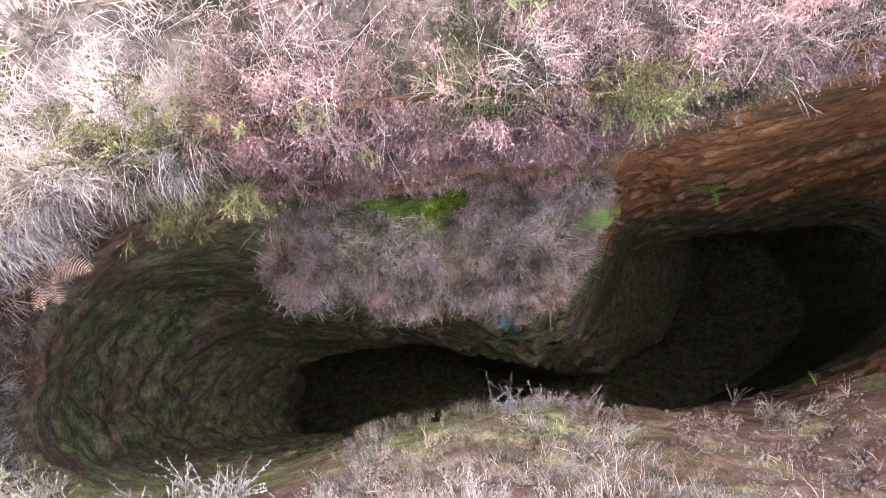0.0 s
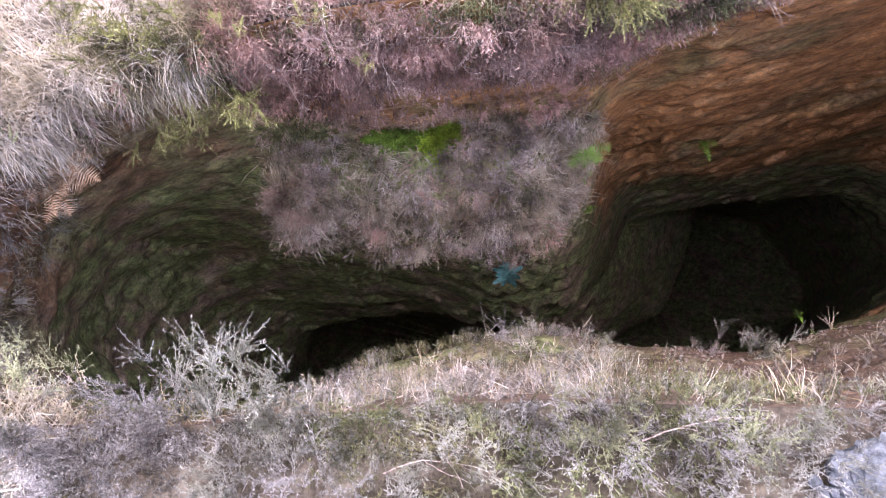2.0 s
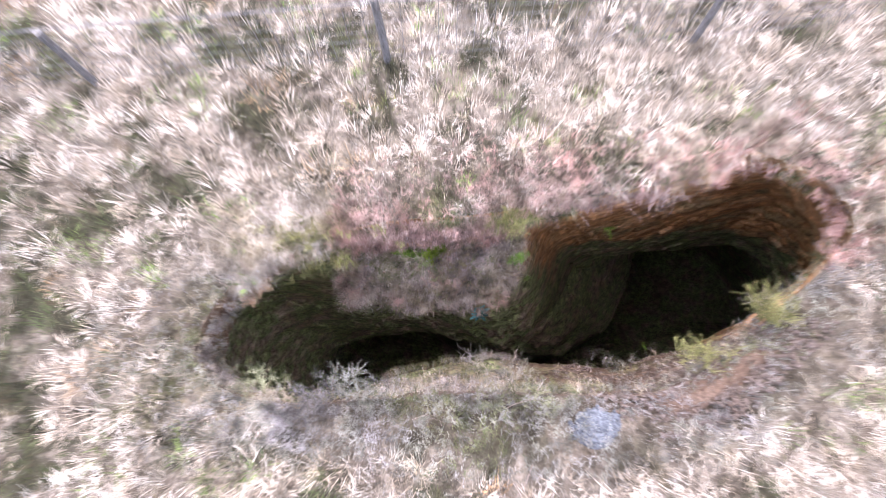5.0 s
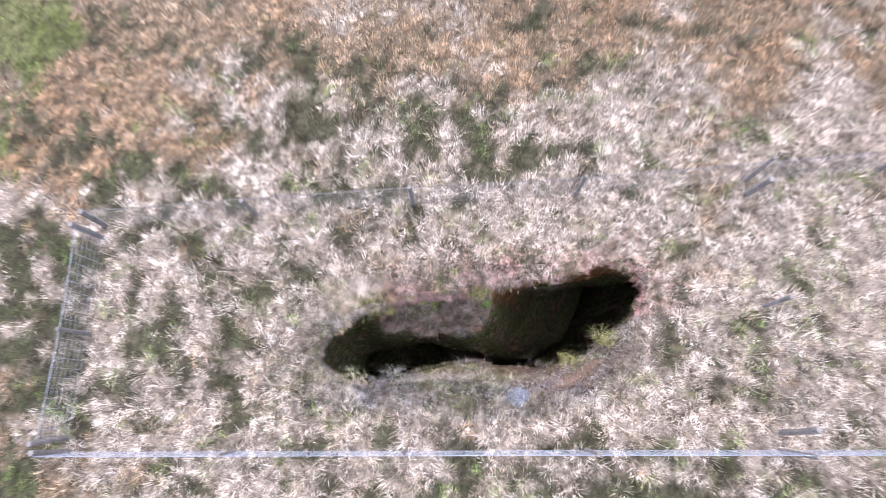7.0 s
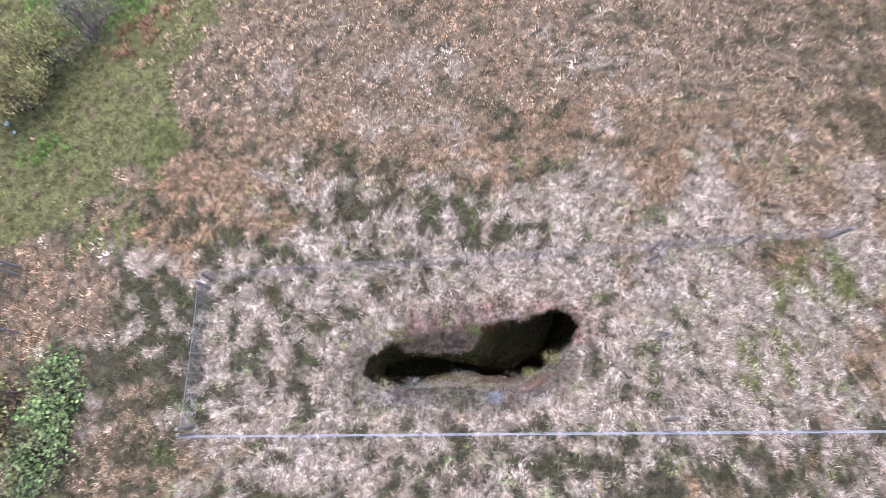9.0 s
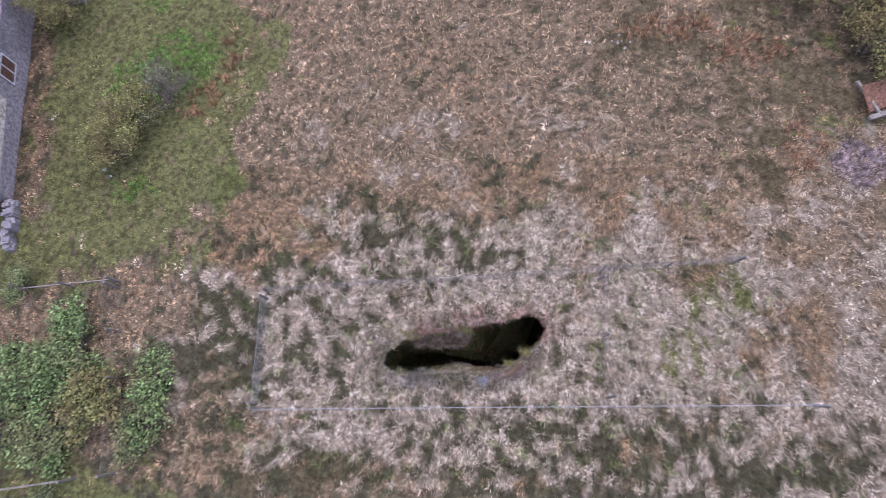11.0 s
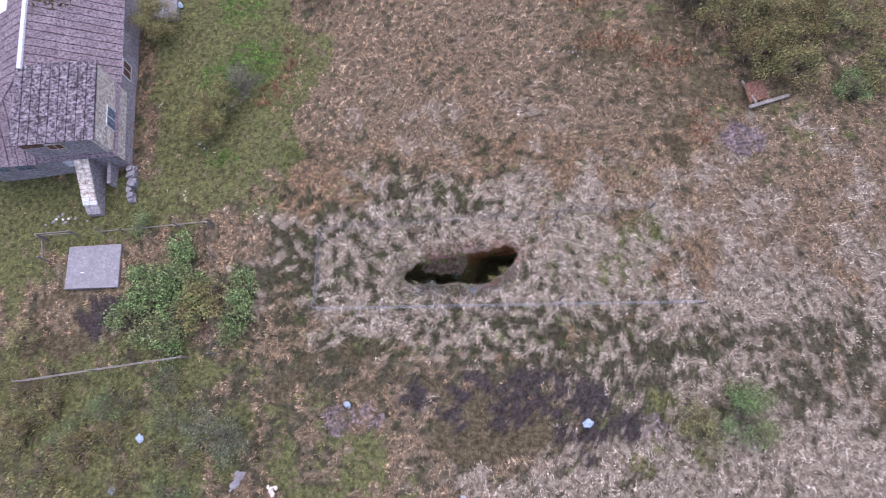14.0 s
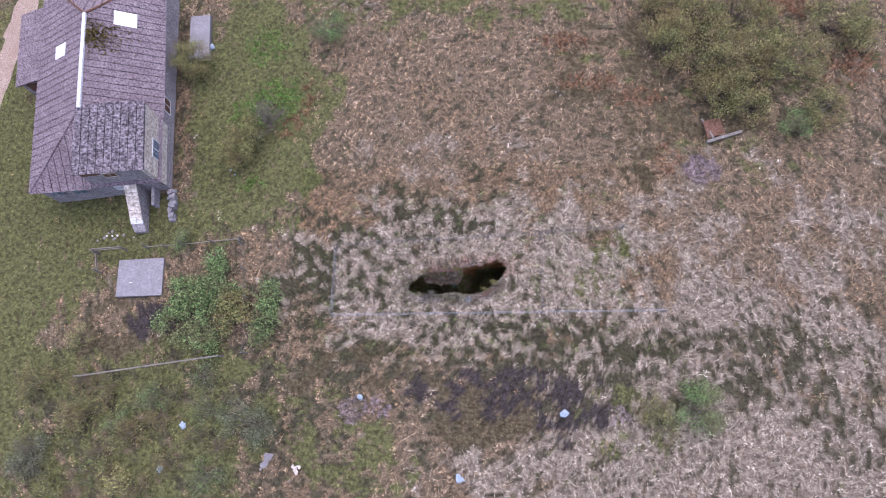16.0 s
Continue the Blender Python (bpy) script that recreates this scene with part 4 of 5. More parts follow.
def covered(x, y):
    """Where no grass grows: the pit, the house, the slab, the track."""
    lip = np.array([tuple(ring(LIP, k / 80)) for k in range(80)])
    a = np.arctan2(y + .05, x - .1)
    la = np.arctan2(lip[:, 1] + .05, lip[:, 0] - .1)
    order = np.argsort(la)
    lr = np.hypot(lip[:, 0] - .1, lip[:, 1] + .05)[order]
    inside = np.hypot(x - .1, y + .05) < np.interp(a, la[order], lr, period=2 * np.pi) + 0.12
    c, s = math.cos(radians(5.5)), math.sin(radians(5.5))
    hx, hy = (x + 18.05) * c + (y - 6.05) * s, -(x + 18.05) * s + (y - 6.05) * c
    inside |= (hx > -8.2) & (hx < 0.15) & (hy > -0.1) & (hy < 14.8)
    inside |= (hx > -10.6) & (hx < -7.8) & (hy > 7.6) & (hy < 13.2)
    inside |= (x > -20.7) & (x < -17.7) & (y > -0.95) & (y < 1.45)
    inside |= (np.abs((x + 31.5) - 0.15 * (y - 17)) < 1.0) & (y > 11)
    inside |= (np.hypot(x - 0.86, y + 1.22) < 0.3)
    inside |= (x > 0.8) & (x < 1.9) & (y > -0.9) & (y < -0.4)
    return inside


def by_lip(x, y):
    """The strip round the pit that has its own growth."""
    return ((x / 3.2) ** 2 + ((y + .18) / 1.42) ** 2) < 1 + 0.5 * (field(x, y, 1.2, 91) - 0.5)


def shares(x, y):
    """At each place: how much is green grass, olive-brown heath, black peat heather, dark heather; and how pale the dead grass is."""
    green = np.maximum(blob(x, y, -13.2, 11.5, 4.8, 8, 0.4), np.maximum(blob(x, y, -30, 6, 7.5, 16, 0.4), blob(x, y, -22.5, 3.6, 6, 2.4, 0.5)))
    green = np.maximum(green, np.maximum(0.62 * blob(x, y, -18, -8.5, 11, 5.5), 0.55 * blob(x, y, -5.8, -10.0, 4.2, 2.4)))
    green = np.maximum(green, np.maximum(0.46 * blob(x, y, 9.2, 1.7, 1.3, 1.2), 0.25 * blob(x, y, 7.0, 0.3, 3.0, 2.4)))
    green = np.maximum(green, np.maximum(0.45 * blob(x, y, -11.0, 5.0, 2.5, 3.0), 0.34 * blob(x, y, 9.5, -8.0, 3.2, 2.0)))
    green = np.maximum(green, np.maximum(0.35 * blob(x, y, 16, 13, 9, 7), 0.55 * blob(x, y, 1.5, 21, 26, 4)))
    brown = np.maximum(0.85 * blob(x, y, 1.8, -8.1, 3.3, 1.6, 0.7), np.maximum(0.45 * blob(x, y, -6, -5.4, 6, 1.7), 0.5 * blob(x, y, -19.5, -2.6, 3.2, 2.4)))
    brown = np.maximum(brown, np.maximum(0.6 * blob(x, y, 11, 7.5, 1.4, 2.6), 0.5 * blob(x, y, 13, 13, 9, 5)))
    peat = np.maximum(0.66 * blob(x, y, 2.4, -6.5, 5.6, 1.4, 0.8), np.maximum(0.5 * blob(x, y, 6.5, -7.8, 2.4, 1.6), 0.55 * blob(x, y, -18.3, -2.4, 1.5, 1.3)))
    dark = 0.32 + 0.0 * x
    for level, cx, cy, rx, ry in ((.41, -1.5, 3.9, 7.5, 2.4), (.46, -5.0, 0.6, 4.5, 4.2), (.40, 1.0, 0.0, 6.5, 3.0), (.61, 4.5, -3.9, 9, 1.9), (.58, 17.5, -4.6, 5.5, 2.8), (.54, 11.5, -4.2, 4.5, 2.2), (.56, -9.2, -1.5, 2.4, 4.5), (.62, -5.0, -5.0, 5.0, 1.8), (.46, 21, -8, 4, 3), (.40, 8, -11, 9, 2.2), (.66, -16, -8, 12, 6), (.62, 3, -6.5, 9, 2.5)):
        dark = np.maximum(dark, level * blob(x, y, cx, cy, rx, ry, 0.8))
    dark = dark - 0.13 * blob(x, y, 15, 3.5, 9, 5.0) - 0.10 * blob(x, y, 2, 13, 12, 6) - 0.06 * blob(x, y, 5.5, 0.3, 2.6, 2.6) - 0.14 * blob(x, y, 15, -11, 13, 3.2)
    pale = 0.14 + 0.8 * np.maximum(blob(x, y, 1.0, 0.2, 10, 4.8, 0.9), np.maximum(1.2 * blob(x, y, 15, -10.6, 13, 4.6, 0.7), 0.45 * blob(x, y, 15, 0.5, 11, 6.0, 0.9)))
    pale = np.maximum(pale, 0.85 * blob(x, y, 14, -4.0, 13, 3.6, 0.8))
    pale = np.maximum(pale, 0.26 * blob(x, y, 1, 7.0, 12, 3.8, 0.9))
    return green, brown, peat, dark, pale


def kinds(x, y):
    """What grows at each place: 0 pale straw, 1 tan grass, 2 green grass, 3 dark heather, 4 brown heath, 5 peat heather."""
    green, brown, peat, dark, pale = shares(x, y)
    grain, dust = lattice(x, y, 7.0, 83), lattice(x, y, 11.0, 97)

    def even(s, seed, fine=0.25):
        """A patchy field spread evenly over 0 to 1, frayed by finer grain."""
        f = np.clip(0.5 + (field(x, y, s, seed) - 0.5) / 0.5, 0, 1)
        return f * (1 - fine) + (grain if seed % 2 else dust) * fine
    out = np.where(even(0.9, 60, 0.45) < pale, 0, 1)
    out = np.where(even(2.9, 38, 0.32) < dark + 0.06 * (field(x, y, 0.5, 12) - 0.5), 3, out)
    out = np.where(even(1.1, 5, 0.45) < green, 2, out)
    out = np.where(even(1.3, 17, 0.4) < brown, 4, out)
    out = np.where(even(1.5, 29, 0.35) < peat, 5, out)
    # strays of other kinds stand everywhere
    stray = lattice(x, y, 17.0, 121)
    out = np.where(stray < 0.07, 1, out)
    out = np.where((stray > 0.95) & (out < 2), 2, out)
    return np.where((stray > 0.90) & (stray < 0.95), 4, out)


def moor(gap, x0, x1, y0, y1, seed):
    """Tufts over a stretch of the moor, about one to a cell."""
    r = np.random.default_rng(seed)
    x, y = (a.ravel() for a in np.meshgrid(np.arange(x0, x1, gap), np.arange(y0, y1, gap)))
    x, y = x + r.uniform(-0.6, 0.6, len(x)) * gap, y + r.uniform(-0.6, 0.6, len(y)) * gap
    keep = ~covered(x, y) & ~by_lip(x, y)
    x, y = x[keep], y[keep]
    z = np.array([gz(a, b) for a, b in zip(x, y)])
    return np.stack([x, y, z, r.uniform(0.7, 1.3, len(x))], 1), kinds(x, y)


def sow():
    near, npick = moor(0.19, -9.5, 12.5, -4.6, 7.0, 1)
    far, fpick = moor(0.27, -35.5, 29.5, -14, 23.5, 2)
    out = (far[:, 0] > -9.5) & (far[:, 0] < 12.5) & (far[:, 1] > -4.6) & (far[:, 1] < 7.0)
    far, fpick = far[~out], fpick[~out]
    specs = [("straw_grass", M_STRAW, (64, 33), 0.15, 0.20, (0.0075, 0.024), 1.15, "bleached pale tussocks of dry moor grass", "grass"),
             ("tan_grass", M_TAN, (58, 30), 0.16, 0.18, (0.008, 0.025), 1.0, "brownish tan moor grass standing in tufts", "grass"),
             ("green_grass", M_GREEN, (60, 25), 0.16, 0.13, (0.008, 0.025), 1.0, "rough green grass among the dead tufts", "grass"),
             ("moor_heather", M_DARK, (36, 20), 0.14, 0.16, (0.012, 0.030), 0.9, "low dark brown-green heather between the tussocks", "heather"),
             ("brown_heath", M_BROWN, (36, 22), 0.15, 0.12, (0.012, 0.027), 0.9, "low olive-brown heath on wet ground", "heath"),
             ("peat_heather", M_PEAT, (36, 22), 0.15, 0.12, (0.012, 0.030), 0.9, "blackish purple burnt heather on bare peat", "heather")]
    for k, (name, mat, count, radius, length, width, spread, label, category) in enumerate(specs):
        pieces = []
        for spots_, cnt, wd, up, size in ((near[npick == k], count[0], width[0], 0.25, 1.0), (far[fpick == k], count[1], width[1], 0.75, 0.8)):
            if len(spots_):
                pieces.append(tussocks(spots_, cnt, radius / size, length * size, wd, spread, 1, upright=up))
        stuff(name, *joined(pieces), mat, label, category)


sow()

def patches(name, mat, spots_, per_m2, blades_, length, width, label, category):
    pts = []
    for x, y, rx, ry in spots_:
        for _ in range(int(per_m2 * 3.14 * rx * ry)):
            a, q = random.uniform(0, 6.283), math.sqrt(random.random()) * (1 + 0.5 * wave(x, y, 1.0)) * random.uniform(0.6, 1.1)
            px, py = x + math.cos(a) * q * rx, y + math.sin(a) * q * ry
            pts.append((px, py, gz(px, py) + 0.02, random.uniform(0.7, 1.2)))
    stuff(name, *tussocks(np.array(pts), blades_, 0.2, length, width, 1.0, 1), mat, label, category)


patches("lush_grass", strand_material("lush_grass", [(0.0, (0.06, 0.13, 0.02)), (0.6, (0.11, 0.21, 0.035)), (1.0, (0.19, 0.28, 0.07))]),
        [(-11.6, 12.2, 2.3, 2.2), (-13.4, 11.0, 1.5, 1.6), (-12.6, 16.2, 1.6, 1.8), (-12.8, 6.3, 1.2, .7)], 12, 30, 0.13, 0.02, "lush bright green grass in a damp patch", "grass")
patches("bracken", strand_material("dead_bracken", [(0.0, (0.12, 0.06, 0.03)), (0.6, (0.26, 0.14, 0.075)), (1.0, (0.38, 0.24, 0.15))]),
        [(8.5, 12.6, 2.2, .8), (11.5, 11.4, 1.6, .9), (-9.6, 12.2, .5, 1.6), (-10.3, 10.4, .8, .7), (24, 13, 2, 1.5), (7, 15.5, 2, .9), (12.6, 7.2, .8, 1.2), (21, 17.5, 2.5, 1.2), (-10.9, 9.7, .6, .5)], 9, 30, 0.24, 0.024, "collapsed rust-brown dead bracken", "bracken")
patches("edge_grass", M_TAN, [(-8.4, 14.4, .3, .4), (-8.5, 13.3, .28, .35), (-8.7, 12.3, .3, .4), (-9.0, 11.4, .32, .4), (-8.9, 10.6, .25, .35), (-9.4, 9.8, .4, .3), (-10.1, 9.2, .45, .25)],
        16, 30, 0.14, 0.02, "pale dead grass along the edge of the green turf", "grass")
# fresh shoots in small clumps
fresh = []
g4 = random.Random(44)
while len(fresh) < 900:
    x, y = g4.uniform(-8, 11), g4.uniform(-4.4, 5.5)
    if covered(np.array([x]), np.array([y]))[0]:
        continue
    for _ in range(g4.randint(2, 7)):
        px, py = x + g4.gauss(0, .14), y + g4.gauss(0, .12)
        fresh.append((px, py, gz(px, py) + 0.04, g4.uniform(0.7, 1.2)))
stuff("fresh_shoots", *tussocks(np.array(fresh), 16, 0.1, 0.13, 0.008, 1.0, 1), strand_material("fresh_shoots", [(0.0, (0.09, 0.13, 0.03)), (0.6, (0.16, 0.21, 0.055)), (1.0, (0.25, 0.29, 0.09))]),
      "fresh green shoots coming through the dead grass", "plant")
M_LILAC = strand_material("lilac_dead_heather", [(0.0, (0.12, 0.085, 0.085)), (0.5, (0.27, 0.205, 0.20)), (1.0, (0.42, 0.345, 0.33))])
lil = []
for x, y, r, n in ((14.7, 6.5, 1.1, 150), (-5.6, -7.5, .8, 40), (-4.2, -7.3, .7, 30), (8.9, -7.6, .6, 25)):
    for _ in range(n):
        a, q = random.uniform(0, 6.283), math.sqrt(random.random()) * r
        px, py = x + math.cos(a) * q, y + math.sin(a) * q * 0.8
        lil.append((px, py, gz(px, py) + 0.03, random.uniform(0.6, 1.1)))
stuff("lilac_heather", *tussocks(np.array(lil), 45, 0.2, 0.18, 0.014, 1.0, 1), M_LILAC, "greyish lilac patches of dead heather on the moor", "heather")


def colour_thatch():
    """The litter takes its colour from what grows above it, darkened as shade between the blades."""
    me = ground.data
    co = np.empty(len(me.vertices) * 3, np.float32)
    me.vertices.foreach_get("co", co)
    co = co.reshape(-1, 3).astype(float)
    k = kinds(co[:, 0], co[:, 1])
    tones = np.array([(0.17, 0.135, 0.10), (0.12, 0.088, 0.056), (0.085, 0.085, 0.032), (0.05, 0.044, 0.026), (0.075, 0.058, 0.032), (0.035, 0.028, 0.028)])
    tone = tones[k]
    earth = blob(co[:, 0], co[:, 1], 1.35, -.75, .6, .32)[:, None]
    tone = tone * (1 - earth) + np.array([[0.15, 0.092, 0.06]]) * earth
    # painted shade: litter darkened in a ring round the pit, between the lip's shrubs
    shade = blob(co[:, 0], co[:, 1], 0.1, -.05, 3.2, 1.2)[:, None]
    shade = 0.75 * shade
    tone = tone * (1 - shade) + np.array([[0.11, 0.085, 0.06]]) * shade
    col = np.concatenate([tone, np.ones((len(co), 1))], 1)
    att = me.attributes.new("thatch", "FLOAT_COLOR", "POINT")
    att.data.foreach_set("color", col.astype(np.float32).ravel())


colour_thatch()

# ---- fences ----
M_POST = two_scale("weathered_post", (0.09, 0.075, 0.06), (0.2, 0.175, 0.15), (0.32, 0.29, 0.26), 50, 5, 0.9, 0.4, 0.004)
M_WIRE = two_scale("galvanised_wire", (0.18, 0.185, 0.20), (0.33, 0.345, 0.375), (0.46, 0.48, 0.52), 30, 3, 0.5, 0.1, 0.001, 0.5, 0.3)


M_WIRE_OLD = two_scale("rusted_wire", (0.08, 0.072, 0.066), (0.17, 0.155, 0.15), (0.27, 0.25, 0.245), 30, 3, 0.7, 0.1, 0.001, 0.3, 0.2)


def fence_run(points, height, step, label, group, wires=7, rails=False, netting=True, wire=M_WIRE_OLD, gauge=0.6):
    """A wire fence along a line: posts, and netting from post to post."""
    ob = empty("fence", Matrix.Identity(4), label, "fence", group)
    spots_ = []
    for a, b in zip(points, points[1:]):
        a, b = Vector(a), Vector(b)
        n = max(1, round((b - a).length / step))
        spots_ += [a.lerp(b, k / n) for k in range(n)]
    spots_.append(Vector(points[-1]))
    tops = []
    for k, p in enumerate(spots_):
        z = gz(p.x, p.y)
        bm = bmesh.new()
        lean = Vector((random.gauss(0, .04), random.gauss(0, .04), 0))
        h = height * random.uniform(0.97, 1.08)
        th = 0.055 if k in (0, len(spots_) - 1) else 0.04
        tube_into(bm, [Vector((p.x, p.y, z - 0.3)), Vector((p.x, p.y, z + h * .5)) + lean * .5, Vector((p.x, p.y, z + h)) + lean], [th, th * .95, th * .9], 6)
        part("post", bm, M_POST, ob)
        tops.append((p, z))
    for (p, z), (q, y) in zip(tops, tops[1:]):
        bm = bmesh.new()
        ln = (q - p).length
        sag = random.uniform(0.0, 0.05)
        levels = [height * (0.08 + 0.88 * k / max(1, wires - 1)) for k in range(wires)]
        if netting:
            for k, h in enumerate(levels):
                th = (0.009 if k == wires - 1 else 0.0035) * gauge
                pts = [Vector((*(p.lerp(q, f)), z + (y - z) * f + h - sag * 4 * f * (1 - f) * (k / wires))) for f in (0, .25, .5, .75, 1)]
                tube_into(bm, pts, [th] * 5, 3)
            n = int(ln / 0.16)
            for k in range(1, n):
                f = k / n
                c0 = Vector((*(p.lerp(q, f)), z + (y - z) * f))
                drop = sag * 4 * f * (1 - f)
                tube_into(bm, [c0 + Vector((0, 0, levels[0])), c0 + Vector((0, 0, levels[-1] - drop))], [0.0026 * gauge] * 2, 3)
            part("netting", bm, wire, ob, "fine wire netting")
        else:
            for h in (height * 0.55, height * 0.92)[: wires]:
                a3, b3 = Vector((*p, z + h)), Vector((*q, y + h))
                d = (b3 - a3)
                m = Matrix.Translation(a3) @ d.to_track_quat("X", "Z").to_matrix().to_4x4()
                box_into(bm, (-.05, -.02, -.045), (d.length + .05, .02, .045), m, 0.004)
            part("rail", bm, M_POST, ob)
    return ob


G1 = "fences round the pit"
fence_run([(-7.1, -2.15), (4.95, -2.05), (11.6, -2.0)], 0.95, 2.9, "post and wire netting fence, grey posts, south of the pit", G1, wire=M_WIRE, gauge=0.75)
fence_run([(-7.05, 2.05), (5.08, 2.6), (9.7, 2.85)], 0.95, 2.9, "post and wire netting fence, grey posts, north of the pit", G1, gauge=1.0)
fence_run([(-7.1, -1.9), (-7.05, 1.8)], 0.95, 2.0, "short post and wire netting fence closing the west side", G1, wire=M_WIRE, gauge=0.8)
fence_run([(5.0, -1.8), (5.06, 2.35)], 0.9, 2.2, "short thin wire netting fence closing the east side", G1, wires=5)
G2 = "fences of the old enclosure"
fence_run([(-12.95, 2.55), (-16.6, 2.25), (-19.0, 2.1)], 1.0, 1.5, "broken post and rail fence, dark and leaning", G2, wires=1, netting=False)
fence_run([(-22.3, 1.95), (-20.4, 2.05)], 1.0, 1.9, "short weathered timber rail on two posts", G2, wires=2, netting=False)
fence_run([(-22.2, 1.8), (-21.9, 0.6)], 1.0, 1.2, "short weathered timber rail on two posts", G2, wires=1, netting=False)
fence_run([(-12.95, 2.3), (-12.3, -1.0), (-12.1, -4.3)], 1.0, 2.2, "overgrown post and wire fence beside brambles", G2)
fence_run([(-21.95, -5.7), (-18.1, -5.15), (-13.5, -4.5)], 1.0, 3.6, "old pale rail fence sunk in scrub", G2, wires=2, netting=False)

# ---- the house ----
M_SHEET = two_scale("fibre_cement_sheet", (0.07, 0.052, 0.055), (0.20, 0.155, 0.166), (0.285, 0.228, 0.242), 9, 0.9, 0.85, 0.4, 0.006)
M_SHEET_MOSSY = two_scale("lichened_sheet", (0.024, 0.019, 0.021), (0.125, 0.10, 0.109), (0.28, 0.238, 0.254), 7, 3.5, 0.9, 0.6, 0.01)
M_RENDER = two_scale("old_grey_render", (0.17, 0.145, 0.143), (0.31, 0.27, 0.268), (0.42, 0.375, 0.368), 8, 1.0, 0.9, 0.4, 0.006)
M_CREAM = two_scale("flaking_cream_render", (0.30, 0.24, 0.185), (0.64, 0.55, 0.46), (0.78, 0.70, 0.61), 6, 1.3, 0.9, 0.5, 0.008)
M_WHITE = two_scale("dirty_white_paint", (0.45, 0.43, 0.42), (0.72, 0.70, 0.70), (0.82, 0.80, 0.80), 10, 1.5, 0.7, 0.2, 0.003)
M_RUST = two_scale("rust_orange_board", (0.07, 0.036, 0.024), (0.15, 0.075, 0.048), (0.23, 0.13, 0.09), 12, 2.0, 0.9, 0.3, 0.004)
M_GLASS = two_scale("dull_window", (0.05, 0.06, 0.07), (0.16, 0.20, 0.25), (0.28, 0.34, 0.42), 6, 1.0, 0.15, 0.05, 0.001, 0.5)
M_CONCRETE = two_scale("weathered_concrete", (0.17, 0.155, 0.155), (0.22, 0.202, 0.206), (0.28, 0.262, 0.266), 9, 1.1, 0.9, 0.3, 0.004)
M_ROOF_MOSS = strand_material("roof_moss", [(0.0, (0.12, 0.09, 0.02)), (1.0, (0.24, 0.19, 0.05))])

LX, LY = -7.5, 14.4
Z0, ZE, ZR = -3.0, -0.15, 1.95
house = empty("house", HOUSE, "derelict low house with grey fibre-cement hipped roof", "house")


def wall(name, lo, hi, mat, label):
    return part(name, box(lo, hi, bevel=0.02), mat, house, label)


wall("wall", (-0.35, 0, Z0), (0, LY, ZE), M_RENDER, "dark grey rendered wall")
wall("wall", (LX, 0, Z0), (LX + 0.35, LY, ZE), M_RENDER, "grey rendered wall")
wall("wall", (LX + 0.35, 0, Z0), (-0.35, 0.35, ZE), M_RENDER, "grey rendered wall")
wall("wall", (LX + 0.35, LY - 0.35, Z0), (-0.35, LY, ZE), M_RENDER, "grey rendered wall")
wall("wall", (-0.30, 0.0, -1.25), (0.02, 4.1, 1.86), M_CREAM, "flaking cream upper wall")
wall("wall", (-3.9, 0.01, ZE), (-0.30, 0.3, 1.86), M_RENDER, "grey upper wall")
wall("wall", (-3.9, 3.8, ZE), (-0.30, 4.1, 1.86), M_RENDER, "grey upper wall")
wall("wall", (-3.9, 0.3, ZE), (-3.6, 3.8, 1.86), M_RENDER, "grey upper wall")

# roof planes: eave corner, along the eave, up the slope, lengths; hips cut the ends
EAVE = 0.22
run_x = -LX / 2 + EAVE
rise = ZR - ZE
SL = math.hypot(run_x, rise)
HIP = 4.0 + EAVE


def clipped(poly, lines):
    """A convex polygon cut by half planes a*s + b*t + c >= 0."""
    for a, b, c in lines:
        out = []
        for k in range(len(poly)):
            p, q = poly[k - 1], poly[k]
            fp, fq = a * p[0] + b * p[1] + c, a * q[0] + b * q[1] + c
            if (fp >= 0) != (fq >= 0):
                f = fp / (fp - fq)
                out.append((p[0] + (q[0] - p[0]) * f, p[1] + (q[1] - p[1]) * f))
            if fq >= 0:
                out.append(q)
        poly = out
        if len(poly) < 3:
            return []
    return poly


